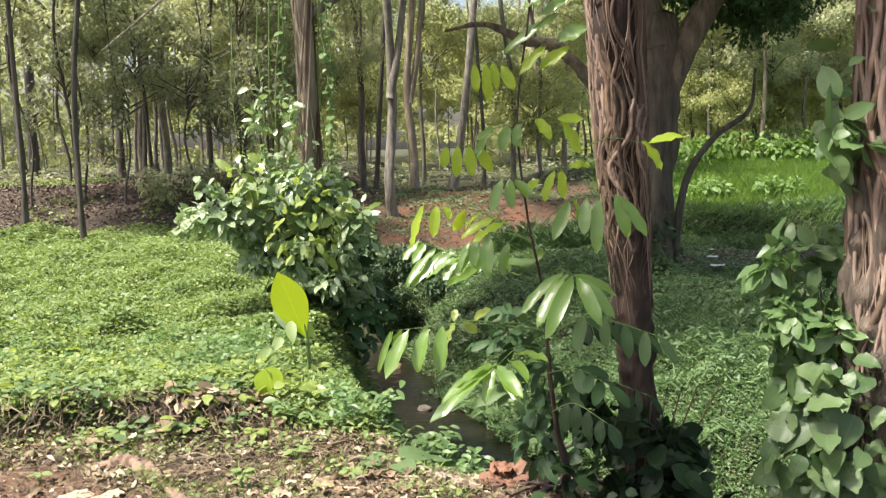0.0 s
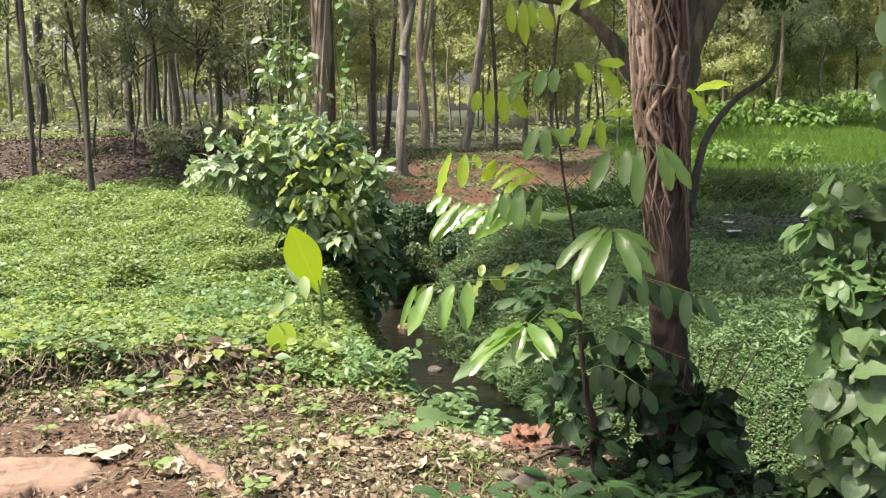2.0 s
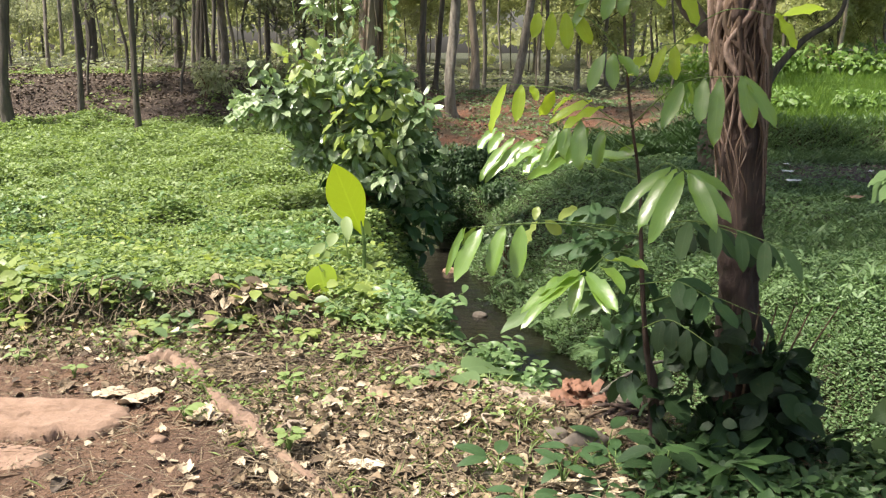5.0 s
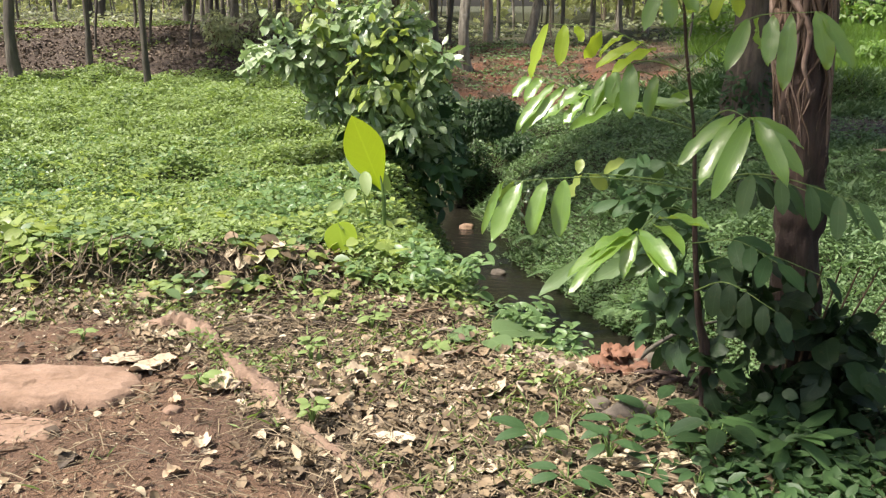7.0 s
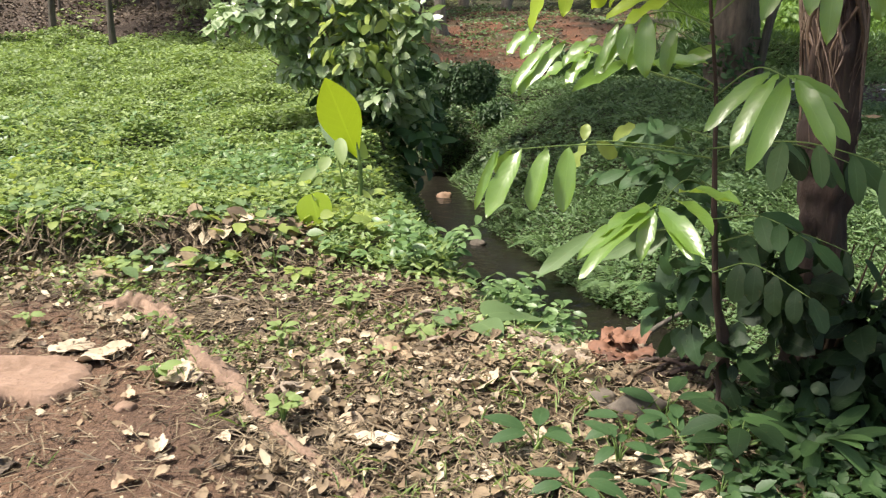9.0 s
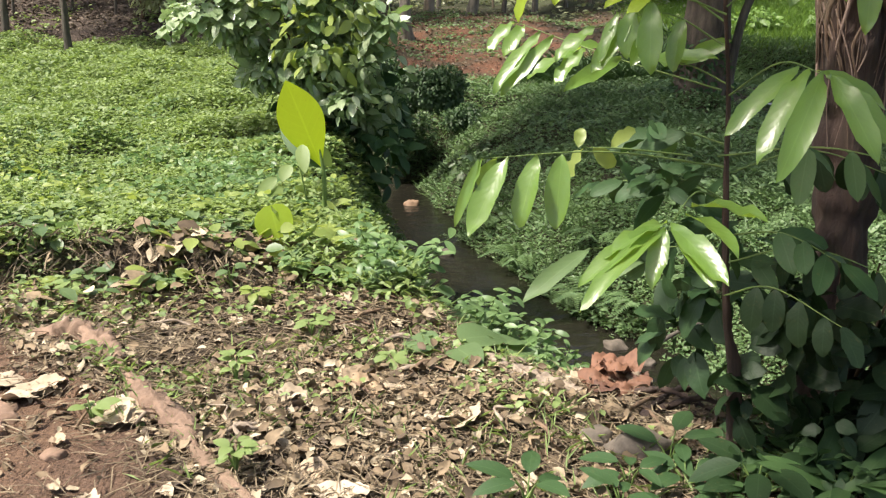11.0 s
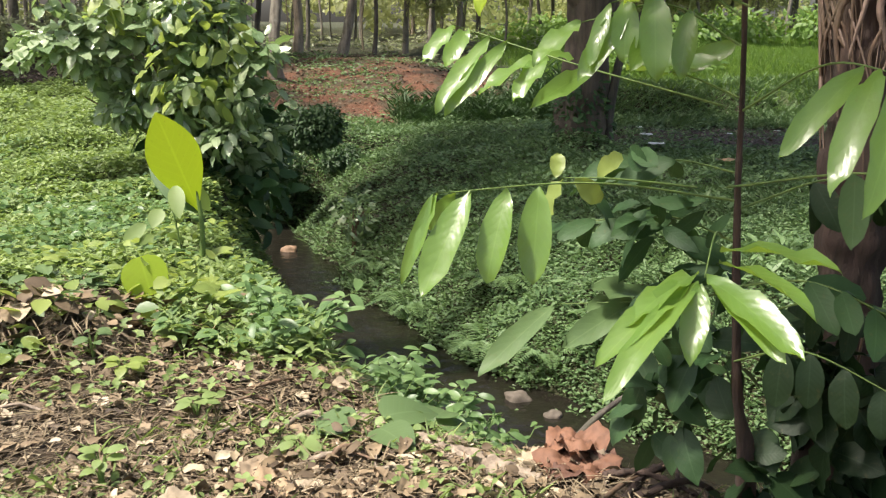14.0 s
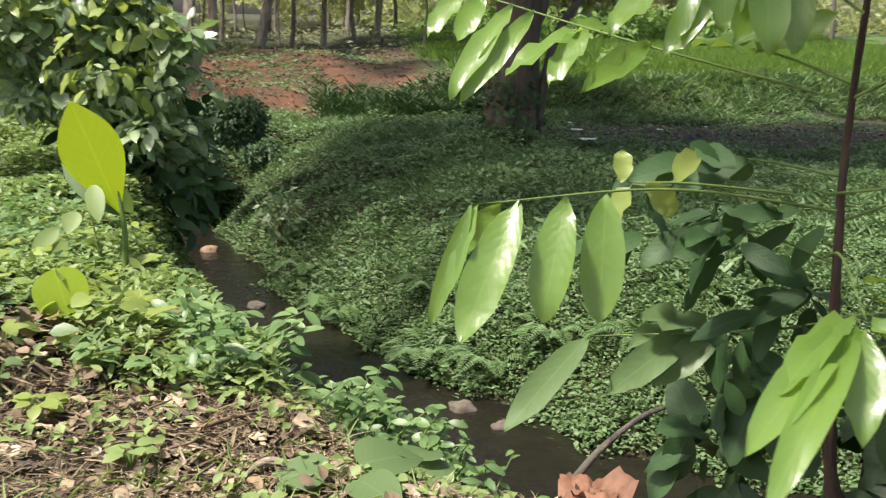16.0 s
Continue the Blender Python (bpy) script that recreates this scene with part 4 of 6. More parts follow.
foliage("foliage", M_SHRUB, [dict(center=C(-2.0, 1.1), r=(.66, .5, .52), n=1250, size=.135), dict(center=C(-2.75, 1.15), r=(.5, .3, .18), n=330, size=.10), dict(center=C(-3.05, 1.18), r=(.2, .2, .08), n=70, size=.09),
        dict(center=C(-1.62, .55), r=(.46, .4, .46), n=600, size=.145), dict(center=C(-2.35, 1.62), r=(.3, .3, .28), n=150, size=.10), dict(center=C(-1.38, 1.2), r=(.28, .3, .35), n=170, size=.15),
        dict(center=C(-1.95, 1.45), r=(.42, .32, .26), n=170, size=.13), dict(center=C(-1.85, 2.15), r=(.24, .24, .45), n=30, size=.11), dict(center=C(-2.3, 2.3), r=(.16, .16, .35), n=26, size=.10)], shrub, clumps=15)
# Inner leaves of the same shrub, their shade put into the colour.
foliage("shade_foliage", M_DARKLEAF, [dict(center=C(-1.5, .0, 15.6), r=(.5, .4, .55), n=260, size=.16), dict(center=C(-1.75, .6, 15.9), r=(.7, .3, .8), n=260, size=.16)], shrub, "inner leaves hanging over the stream, shade in their colour")
for k in range(9):
    a, b = rng.uniform(-1.1, .6), rng.uniform(.5, 1.9)
    part("branch", tubes("branch", M_TWIG, [dict(points=[(0, 0.2, 0), (0.4 * a, 0.1, 0.5 * b), (a, -0.1, b)], radii=[.02, .014, .006], sides=6, n=14)]), shrub)
for k in range(34):
    a, e = rng.uniform(-1.25, .75), rng.uniform(.3, 1.55)
    e = rng.uniform(1.0, 1.5) if a < -.5 else e
    q = np.array(C(-1.8 + .6 * a, .2 + .8 * e, 15.45))
    vine([tuple(q), tuple(q + (.25 * a, -.12, .12)), tuple(q + (.5 * a + rng.normal(0, .1), -.22, .1 + rng.normal(0, .15)))], .006, shrub, M_STEM, False, M_SHRUB, .045, .13, "shoot")
# Lime leaf colour puts sunlight on the shrub's outside.
foliage("lime_foliage", M_LIME, [dict(center=C(-1.75, 1.1, 15.1), r=(.45, .18, .55), n=90, size=.13), dict(center=C(-2.45, 1.55, 15.3), r=(.2, .15, .3), n=22, size=.16)], shrub, "bright lime-green leaves for the shrub's sunlit side")

# dark bushes over the stream farther up
def bush(x, y, w, h, n, size, mat, label, lift=0.0, depth=None, branches=4):
    z = hz(x, y)
    top = tagged(empty("bush", (x, y, z)), label, "bush")
    bl = [dict(center=(rng.uniform(-.6, .6) * w, rng.uniform(-.5, .5) * (depth or w), lift + h * rng.uniform(.35, .7)), r=(.45 * w, .4 * (depth or w), .4 * h), n=n // 5, size=size) for _ in range(5)]
    foliage("foliage", mat, bl, top)
    for _ in range(branches):
        a = rng.uniform(-.5, .5, 2) * w
        part("branch", tubes("branch", M_TWIG, [dict(points=[(0, .3 * lift, -0.05), (a[0] * .4, a[1] * .4 + .3 * lift, .5 * h + .6 * lift), (a[0], a[1], .7 * h + lift)], radii=[.02, .015, .006], sides=5, n=10)]), top)
    return top


# Shade is in the leaf colour; the last bush fills a dark void.
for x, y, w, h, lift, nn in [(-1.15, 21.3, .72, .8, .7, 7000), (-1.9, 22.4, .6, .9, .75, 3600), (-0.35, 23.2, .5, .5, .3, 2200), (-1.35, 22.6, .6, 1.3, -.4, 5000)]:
    hb = bush(x, y, w, h, nn, .058, M_DENSESHADE, "dense dark green bush arching over the gully, shade in its colour", lift, .6, 0)
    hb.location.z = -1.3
bush(-0.35, 19.6, 0.3, 0.8, 120, .10, M_SHRUB, "small pale-leaved weed beside the stream", 0.1)
for x, y, w, h in [(6.5, 30.5, 1.0, .7), (8.2, 30.2, .8, .6), (13.5, 51, 3.5, 1.5), (18, 55, 4, 1.6), (10.3, 55, 3, 1.3), (22, 52, 4, 2.0)]:
    bush(x, y, w, h, 900, .12 if y < 40 else .3, M_GRASS, "leafy bush in the grass field")
for x, y in [(-6.5, 31.5), (-4.6, 32.5), (-8, 30.2)]:
    bush(x, y, 0.9, 1.0, 500, .12, M_CROWN, "small drab bush among dead leaves")

# large forked tree with ivy at its foot
iv = empty("ivy_tree", (3.45, 22.8, hz(3.45, 22.8)))
tagged(iv, "large forked tree with ivy-covered foot beside the bare patch", "tree")
iz = iv.location.z
part("trunk", tubes("trunk", M_FORKBARK, [dict(points=[(0, 0, -.3), (-.02, 0, .5), (0.05, 0, 1.6), (.15, 0, 3.2), (.2, .1, 4.6)], radii=[.46, .38, .34, .36, .30], sides=18, n=50, rough=0.14, ridges=4)]), iv)
part("limb", tubes("limb", M_FORKBARK, [dict(points=[(.15, 0, 3.0), (.6, 0, 4.0), (1.6, .2, 5.6), (2.5, .4, 7.5)], radii=[.3, .26, .2, .1], sides=12, n=30, rough=.1)]), iv)
part("limb", tubes("limb", M_FORKBARK, [dict(points=[(.15, 0, 4.0), (-.2, .2, 5.6), (-.7, .4, 8)], radii=[.28, .22, .1], sides=12, n=24, rough=.1)]), iv)
part("limb", tubes("limb", M_FORKBARK, [dict(points=[(-.1, 0, 2.3), (-.55, -.1, 2.75), (-1.1, -.2, 3.45), (-1.7, -.2, 4.05), (-2.3, -.2, 4.2), (-3.0, -.2, 4.5), (-3.7, -.2, 4.4)], radii=[.19, .16, .13, .11, .085, .05, .02], sides=10, n=60, rough=.3)]), iv)
part("stem", tubes("stem", M_DARKBARK, [dict(points=[(.42, -.1, -.1), (.45, -.1, .7), (.65, -.1, 1.7), (1.15, -.1, 2.4), (1.75, -.1, 2.85), (1.9, 0, 3.6)], radii=[.08, .075, .065, .055, .04, .02], sides=8, n=36)]), iv)
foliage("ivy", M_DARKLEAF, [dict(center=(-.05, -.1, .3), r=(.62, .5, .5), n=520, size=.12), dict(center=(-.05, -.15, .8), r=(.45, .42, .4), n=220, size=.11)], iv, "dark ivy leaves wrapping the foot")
# First three crowns: silhouette darkness in the leaf colour.
# High crowns: out of view, placed to shade the right bank.
for v, p, s in [(5, (1.6, .5, 5.3), .7), (5, (2.9, .4, 5.6), .6), (5, (2.6, -.4, 4.9), .42), (0, (.2, .6, 7.6), 1.3), (1, (-2.6, 0, 7.8), 1.2), (2, (3.2, -1.0, 8.6), 1.2), (0, (-.6, -3.0, 8.8), 1.2), (1, (-1.8, -1.6, 9.5), 1.3), (0, (2.2, -3.5, 9.6), 1.3)]:
    ob = part("crown", CROWNS[v][0], iv)
    ob.matrix_basis = Matrix.Translation(p) @ Matrix.Rotation(p[0], 4, "Z") @ Matrix.Scale(s, 4)

# root-wrapped tree beside the sapling
rt = empty("root_wrapped_tree", (0.66, 9.42, hz(.66, 9.42)))
tagged(rt, "tree trunk tightly wrapped in brown aerial roots", "tree")
rz = rt.location.z
part("trunk", tubes("trunk", M_DEEPBARK, [dict(points=[(0.02, 0, -.3), (0.0, 0, .6), (-.02, 0, 1.1), (-.06, 0, 1.7), (-.09, 0, 2.4), (-.1, .1, 4), (0, .2, 7)], radii=[.12, .086, .088, .105, .118, .12, .1], sides=26, n=140, rough=.2, ridges=5)]), rt)
for k in range(72):
    a, sp = rng.uniform(2.6, 6.8), rng.normal(0, .5)
    lo, hi = rng.uniform(.9, 1.5), rng.uniform(1.9, 3.6)
    pts = []
    for s in np.linspace(0, 1, 14):
        z = lo + (hi - lo) * s
        rr = np.interp(z, (.6, 1.1, 1.7, 2.4), (.093, .098, .118, .132))
        aa = a + 1.6 * sp * s + 0.4 * math.sin(7 * s + k) + 0.2 * math.sin(17 * s + 2 * k)
        pts.append((np.interp(z, (.6, 1.1, 1.7, 2.4), (0, -.02, -.06, -.09)) + rr * math.cos(aa), rr * math.sin(aa), z))
    vine(pts, .004 + .011 * rng.random() ** 2, rt, M_BARK if k % 3 else M_VINEBARK, True, name="aerial_root")
# Crowns past the first two are unseen, added to shade the ground below.
for v, p, s in [(0, (-.6, .8, 6.5), .7), (2, (1.2, .6, 7.4), .9), (0, (-2.26, -1.04, 4.7), .24), (2, (-2.6, -1.15, 5.3), .25), (5, (.25, -.1, 3.5), .34), (5, (1.0, -.5, 3.7), .34), (5, (.5, .7, 3.7), .34), (5, (-.35, -.35, 3.9), .26)]:
    ob = part("crown", CROWNS[v][0], rt)
    ob.matrix_basis = Matrix.Translation(p) @ Matrix.Scale(s, 4)
# Unseen limb, added to carry the shading crowns.
part("limb", tubes("limb", M_BARK, [dict(points=[(-.08, .08, 3.9), (-.7, -.3, 4.6), (-1.5, -.7, 4.9), (-2.5, -1.05, 5.0)], radii=[.06, .045, .03, .015], sides=8, n=24, rough=.1)]), rt)
fb = tagged(empty("leafy_climber", (.66, 9.2, hz(.66, 9.2))), "dark green climber leaves around the trunk's foot, shade in their colour", "climber")
# Shade under the tree is put into this foliage's near-black green.
foliage("foliage", M_DEEPSHADE, [dict(center=(.02, .05, .22), r=(.2, .18, .3), n=230, size=.095, wide=.34), dict(center=(.06, -.05, .1), r=(.25, .2, .16), n=140, size=.09, wide=.34), dict(center=(-.12, -.2, .5), r=(.14, .12, .12), n=16, size=.10, wide=.3),
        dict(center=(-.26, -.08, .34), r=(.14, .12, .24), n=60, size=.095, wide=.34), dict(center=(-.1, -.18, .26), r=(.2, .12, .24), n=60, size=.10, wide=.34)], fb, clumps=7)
foliage("hanging_foliage", M_LOWSHADE, [dict(center=(-.46, .28, .30), r=(.10, .08, .12), n=24, size=.11, wide=.26, hang=.9), dict(center=(-.40, .2, .45), r=(.10, .08, .10), n=16, size=.11, wide=.26, hang=.9)], fb, "drooping pointed green leaves over the bank")
for k in range(6):
    a = rng.uniform(-.3, .35)
    part("stem", tubes("stem", M_TWIG, [dict(points=[(0.1 * a, 0.15, -.05), (.6 * a, .08, .3), (a, 0, .62)], radii=[.008, .006, .003], sides=5, n=10)]), fb)

# tree with heart-leaved climber at the path's edge
ct = empty("climber_tree", (1.70, 9.0, hz(1.70, 9.0)))
tagged(ct, "brown tree trunk with grey vine stems and large heart-shaped leaves", "tree")
part("trunk", tubes("trunk", M_RIDGED, [dict(points=[(-.04, 0, -.3), (-.03, 0, .7), (-.02, 0, 1.5), (.01, 0, 2.4), (.05, .1, 4.5), (.1, .2, 7)], radii=[.22, .185, .16, .14, .12, .1], sides=40, n=120, rough=.18, ridges=7)]), ct)
for k in range(64):
    a, sp2 = rng.uniform(2.2, 5.9), rng.normal(0, .7)
    lo, hi = rng.uniform(.3, 1.2), rng.uniform(1.8, 3.4)
    pts = []
    for s in np.linspace(0, 1, 13):
        z = lo + (hi - lo) * s
        rr = np.interp(z, (.3, 1.5, 2.6), (.198, .166, .15))
        aa = a + sp2 * s + .3 * math.sin(6 * s + k) + .15 * math.sin(15 * s + 2 * k)
        pts.append((np.interp(z, (.7, 2.4), (-.03, .01)) + rr * math.cos(aa), rr * math.sin(aa), z))
    vine(pts, .005 + .016 * rng.random() ** 2, ct, M_BARK if k % 2 else M_VINEBARK, True, name="vine")
ob = part("crown", CROWNS[1][0], ct)
ob.matrix_basis = Matrix.Translation((1.0, .5, 7.0)) @ Matrix.Scale(.9, 4)
hc = tagged(empty("heart_leaf_climber", (1.50, 8.95, hz(1.45, 8.95))), "mass of large heart-shaped green climber leaves", "climber")
foliage("foliage", M_HEART, [dict(center=(-.02, -.08, .42), r=(.34, .2, .42), n=270, size=.11, wide=.42, shape=HEART, hang=.8), dict(center=(-.06, 0, .15), r=(.3, .24, .22), n=120, size=.115, wide=.42, shape=HEART, hang=.7),
        dict(center=(.08, .25, 1.1), r=(.2, .18, .3), n=110, size=.10, wide=.32, hang=.5), dict(center=(.04, .05, 1.95), r=(.1, .1, .5), n=26, size=.115, wide=.3, hang=.6), dict(center=(-.1, .4, 1.15), r=(.14, .12, .15), n=12, size=.11, wide=.3)], hc)
# A paler leaf colour stands in for sun on these leaves.
foliage("sun_tinted_foliage", M_WEED, [dict(center=(-.08, .12, .95), r=(.2, .14, .3), n=220, size=.095, wide=.28, hang=.6), dict(center=(-.12, .1, .6), r=(.2, .14, .3), n=120, size=.10, wide=.3, hang=.6), dict(center=(-.16, .3, 1.2), r=(.14, .12, .1), n=40, size=.11, wide=.26), dict(center=(-.02, -.02, 1.75), r=(.1, .1, .35), n=26, size=.13, wide=.3)], hc, "pointed leaves, sunlight given by a paler green", clumps=6)
# Inner leaves of the same climber, shaded by a darker leaf colour.
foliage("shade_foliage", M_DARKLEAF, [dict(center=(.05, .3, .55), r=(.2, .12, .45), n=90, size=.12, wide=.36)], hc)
for k in range(3):
    a = rng.uniform(-.2, .1)
    part("stem", tubes("stem", M_TWIG, [dict(points=[(0.3 * a, 0.1, -.05), (.7 * a + rng.normal(0, .08), .12, .35), (a - .05, .2, .7), (a + rng.normal(0, .1), .25, 1.2)], radii=[.006, .005, .003], sides=5, n=12)]), hc)


# ---- sapling with compound leaves ----
SAP = np.array((0.26, 9.12, hz(.26, 9.12)))
sap = tagged(empty("sapling", tuple(SAP)), "slender sapling with drooping glossy light green compound leaves", "sapling")
stem_pts = [(.30, 9.12, SAP[2] - .1), (.275, 9.12, .36), (.235, 9.12, .56), (.20, 9.12, .95), (.18, 9.1, 1.2), (.11, 8.98, 1.55), (.07, 8.9, 1.95), (.13, 8.9, 2.4), (.2, 8.95, 3.0)]
part("stem", tubes("stem", M_DEEPBARK, [dict(points=[tuple(np.subtract(q, SAP)) for q in stem_pts], radii=[.026, .021, .011, .008, .006, .005, .0045, .004, .003], sides=12, n=120, rough=.22, ridges=3)]), sap)


def compound_leaf(base, bend, tip, pairs, size, wide=0.175, both=True, mat=M_SAPLING, fan=0.0, hang=0.9, start=0.35, ends=True):
    """A leaf stalk with leaflets that hang from it."""
    pts = [tuple(np.subtract(q, SAP)) for q in (base, bend, tip)]
    stalk = part("leaf_stalk", tubes("leaf_stalk", M_STEM, [dict(points=pts, radii=[.003, .0024, .0012], sides=5, n=16)]), sap)
    c = spline(pts, 101)
    t = unit(np.gradient(c, axis=0))
    for i in range(pairs):
        s = start + (1 - start) * (i + .3) / pairs
        for sgn in ((-1, 1) if both else (1 if i % 2 else -1,)):
            k = int(100 * min(1, s + (0.02 if sgn > 0 else 0)))
            side = np.cross(t[k], (0, 0, 1.0))
            side /= np.linalg.norm(side)
            ax = t[k] * (.3 + fan) + side * sgn * rng.uniform(.25 + fan, .5 + 1.6 * fan) + np.array((0, 0, -hang)) * rng.uniform(.8, 1.3) + rng.normal(0, .12, 3)
            nn = side * sgn * .25 + np.array((-.25, -.75, .75)) + rng.normal(0, .25, 3)
            L = size * rng.uniform(.9, 1.25) * (0.8 + .3 * math.sin(math.pi * s))
            part("leaflet", leaves("leaflet", mat, [c[k]], [ax], [nn], [L], [L * wide], shape=LANCE, droop=rng.uniform(.12, .32), fold=.22, wave=.10), stalk)
    if ends:
        ax = t[-1] * 1.0 + np.array((0, 0, -hang * .9))
        part("leaflet", leaves("leaflet", mat, [c[-1]], [ax], [(0, -.4, .8)], [size], [size * wide], shape=LANCE, droop=.2, fold=.2, wave=.1), stalk)
    return stalk


def set_leaf(base, bend, tip, leaflets, mat=M_SAPLING, face=(-.2, -.75, .75), droop=.12, longer=1.03):
    """A leaf stalk with leaflets set one by one: base, tip and half width of each."""
    pts = [tuple(np.subtract(q, SAP)) for q in (base, bend, tip)]
    stalk = part("leaf_stalk", tubes("leaf_stalk", M_STEM, [dict(points=pts, radii=[.003, .0024, .0012], sides=5, n=16)]), sap)
    for p, q, w in leaflets:
        p, q = np.subtract(p, SAP), np.subtract(q, SAP)
        w *= 1.25 if w < .0215 else 1.05
        L = np.linalg.norm(q - p)
        part("leaflet", leaves("leaflet", mat, [p], [q - p + np.array((0, 0, droop * L))], [np.array(face) + rng.normal(0, .2, 3)], [L * longer], [w], shape=LANCE, droop=droop, fold=.42, wave=.24), stalk)
    return stalk


set_leaf((.19, 9.12, 1.0), (-.15, 9.08, 1.045), (-.50, 9.03, 1.03), [
    ((-0.42, 9.04, 1.035), (-0.52, 8.95, 0.84), 0.033), ((-0.34, 9.05, 1.037), (-0.39, 8.98, 0.86), 0.032), ((-0.27, 9.06, 1.04), (-0.29, 9.0, 0.85), 0.034),
    ((-0.49, 9.03, 1.03), (-0.54, 9.0, 0.9), 0.013), ((-0.50, 9.03, 1.03), (-0.56, 9.0, 0.85), 0.012), ((-.45, 9.04, 1.03), (-.50, 9.1, .93), .016)])
# Yellow-lit leaflets, their light given by the lime leaf colour.
set_leaf((.10, 9.12, 1.03), (-.1, 9.11, 1.05), (-.21, 9.12, 1.05), [
    ((-0.21, 9.10, 1.05), (-0.25, 9.1, 0.96), 0.019), ((-0.18, 9.11, 1.05), (-0.12, 9.12, .99), 0.019), ((-0.22, 9.12, 1.05), (-0.21, 9.15, 1.10), 0.014), ((-0.13, 9.11, 1.05), (-0.05, 9.2, 1.09), 0.017)], M_LIME)
set_leaf((.165, 9.1, .92), (.06, 8.9, .97), (-.05, 8.67, .94), [
    ((-0.07, 8.68, 0.93), (-0.24, 8.55, 0.83), 0.026), ((-0.06, 8.67, 0.93), (-0.24, 8.5, 0.80), 0.023), ((-0.06, 8.66, 0.93), (-0.1, 8.58, 0.83), 0.020), ((-0.05, 8.66, 0.94), (0.01, 8.48, 0.86), 0.028),
    ((-0.04, 8.67, 0.94), (-0.01, 8.5, 0.85), 0.022), ((-0.0, 8.73, 0.95), (0.06, 8.5, 0.92), 0.027), ((0.03, 8.8, 0.955), (0.13, 8.6, 0.97), 0.026), ((-0.05, 8.7, 0.94), (-0.19, 8.6, 0.88), 0.022)], face=(-.1, -.5, 1), droop=.25, longer=1.12)
set_leaf((.20, 9.25, 1.20), (-.10, 9.42, 1.28), (-.38, 9.66, 1.37), [
    ((-0.38, 9.66, 1.37), (-0.46, 9.6, 1.28), 0.019), ((-0.35, 9.62, 1.36), (-0.41, 9.55, 1.27), 0.020), ((-0.3, 9.57, 1.34), (-0.44, 9.45, 1.17), 0.024), ((-0.26, 9.55, 1.33), (-0.41, 9.45, 1.16), 0.023),
    ((-0.18, 9.48, 1.30), (-0.34, 9.42, 1.21), 0.023), ((-0.17, 9.47, 1.30), (-0.26, 9.4, 1.2), 0.021), ((-0.07, 9.4, 1.275), (-0.23, 9.25, 1.19), 0.024), ((-0.2, 9.5, 1.31), (-0.10, 9.5, 1.29), 0.014)])
set_leaf((.20, 9.12, 1.22), (.1, 9.25, 1.27), (-.02, 9.35, 1.28), [((-0.01, 9.34, 1.28), (0.04, 9.2, 1.27), 0.025), ((0.0, 9.33, 1.28), (0.14, 9.15, 1.29), 0.024), ((.08, 9.27, 1.27), (.2, 9.2, 1.33), .024)])
set_leaf((.18, 9.1, 1.20), (.23, 8.85, 1.31), (.27, 8.64, 1.30), [
    ((.235, 8.72, 1.31), (.075, 8.62, 1.16), .024), ((.25, 8.69, 1.31), (.115, 8.55, 1.12), .027), ((.265, 8.65, 1.305), (.165, 8.48, 1.09), .030),
    ((.28, 8.64, 1.30), (.335, 8.5, 1.13), .028), ((.28, 8.66, 1.30), (.395, 8.56, 1.14), .026), ((.27, 8.70, 1.305), (.44, 8.68, 1.20), .022)], face=(-.25, -.7, .7), droop=.25, longer=1.0)
# Back leaves take the dark material for their shade.
for base, bend, tip, n2, sz2 in [((.21, 9.13, .90), (.1, 9.3, .93), (-.1, 9.46, .88), 3, .13), ((.2, 9.12, 1.06), (.12, 9.35, 1.06), (0, 9.55, 1.0), 3, .13), ((.2, 9.12, .80), (.33, 9.0, .84), (.44, 8.85, .80), 3, .13)]:
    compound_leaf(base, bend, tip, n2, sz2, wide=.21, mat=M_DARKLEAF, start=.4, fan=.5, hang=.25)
set_leaf((.20, 9.15, .78), (.16, 9.3, .72), (-.12, 9.48, .66), [
    ((0.13, 9.4, 0.69), (-0.06, 9.35, 0.73), 0.032), ((0.09, 9.42, 0.69), (-0.12, 9.3, 0.59), 0.034), ((-0.12, 9.48, 0.66), (-0.33, 9.3, 0.53), 0.030), ((0.13, 9.38, 0.69), (-0.01, 9.35, 0.59), 0.032), ((0.04, 9.44, 0.68), (-0.05, 9.4, 0.66), 0.026)], M_HEART)
set_leaf((.13, 9.0, 1.42), (.0, 9.0, 1.46), (-.14, 9.05, 1.42), [((-0.06, 9.02, 1.45), (-0.07, 8.95, 1.28), 0.031), ((-0.11, 9.04, 1.43), (-0.12, 9.0, 1.31), 0.027), ((-0.14, 9.05, 1.42), (-0.19, 9.0, 1.3), 0.014)])
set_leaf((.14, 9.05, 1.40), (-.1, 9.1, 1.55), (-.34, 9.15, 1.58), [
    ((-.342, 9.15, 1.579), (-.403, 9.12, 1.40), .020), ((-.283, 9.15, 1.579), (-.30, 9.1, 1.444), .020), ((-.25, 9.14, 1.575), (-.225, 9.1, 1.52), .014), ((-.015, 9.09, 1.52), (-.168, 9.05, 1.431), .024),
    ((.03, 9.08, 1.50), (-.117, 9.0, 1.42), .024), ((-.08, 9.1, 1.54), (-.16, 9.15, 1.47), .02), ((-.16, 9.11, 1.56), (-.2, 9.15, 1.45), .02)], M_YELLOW)
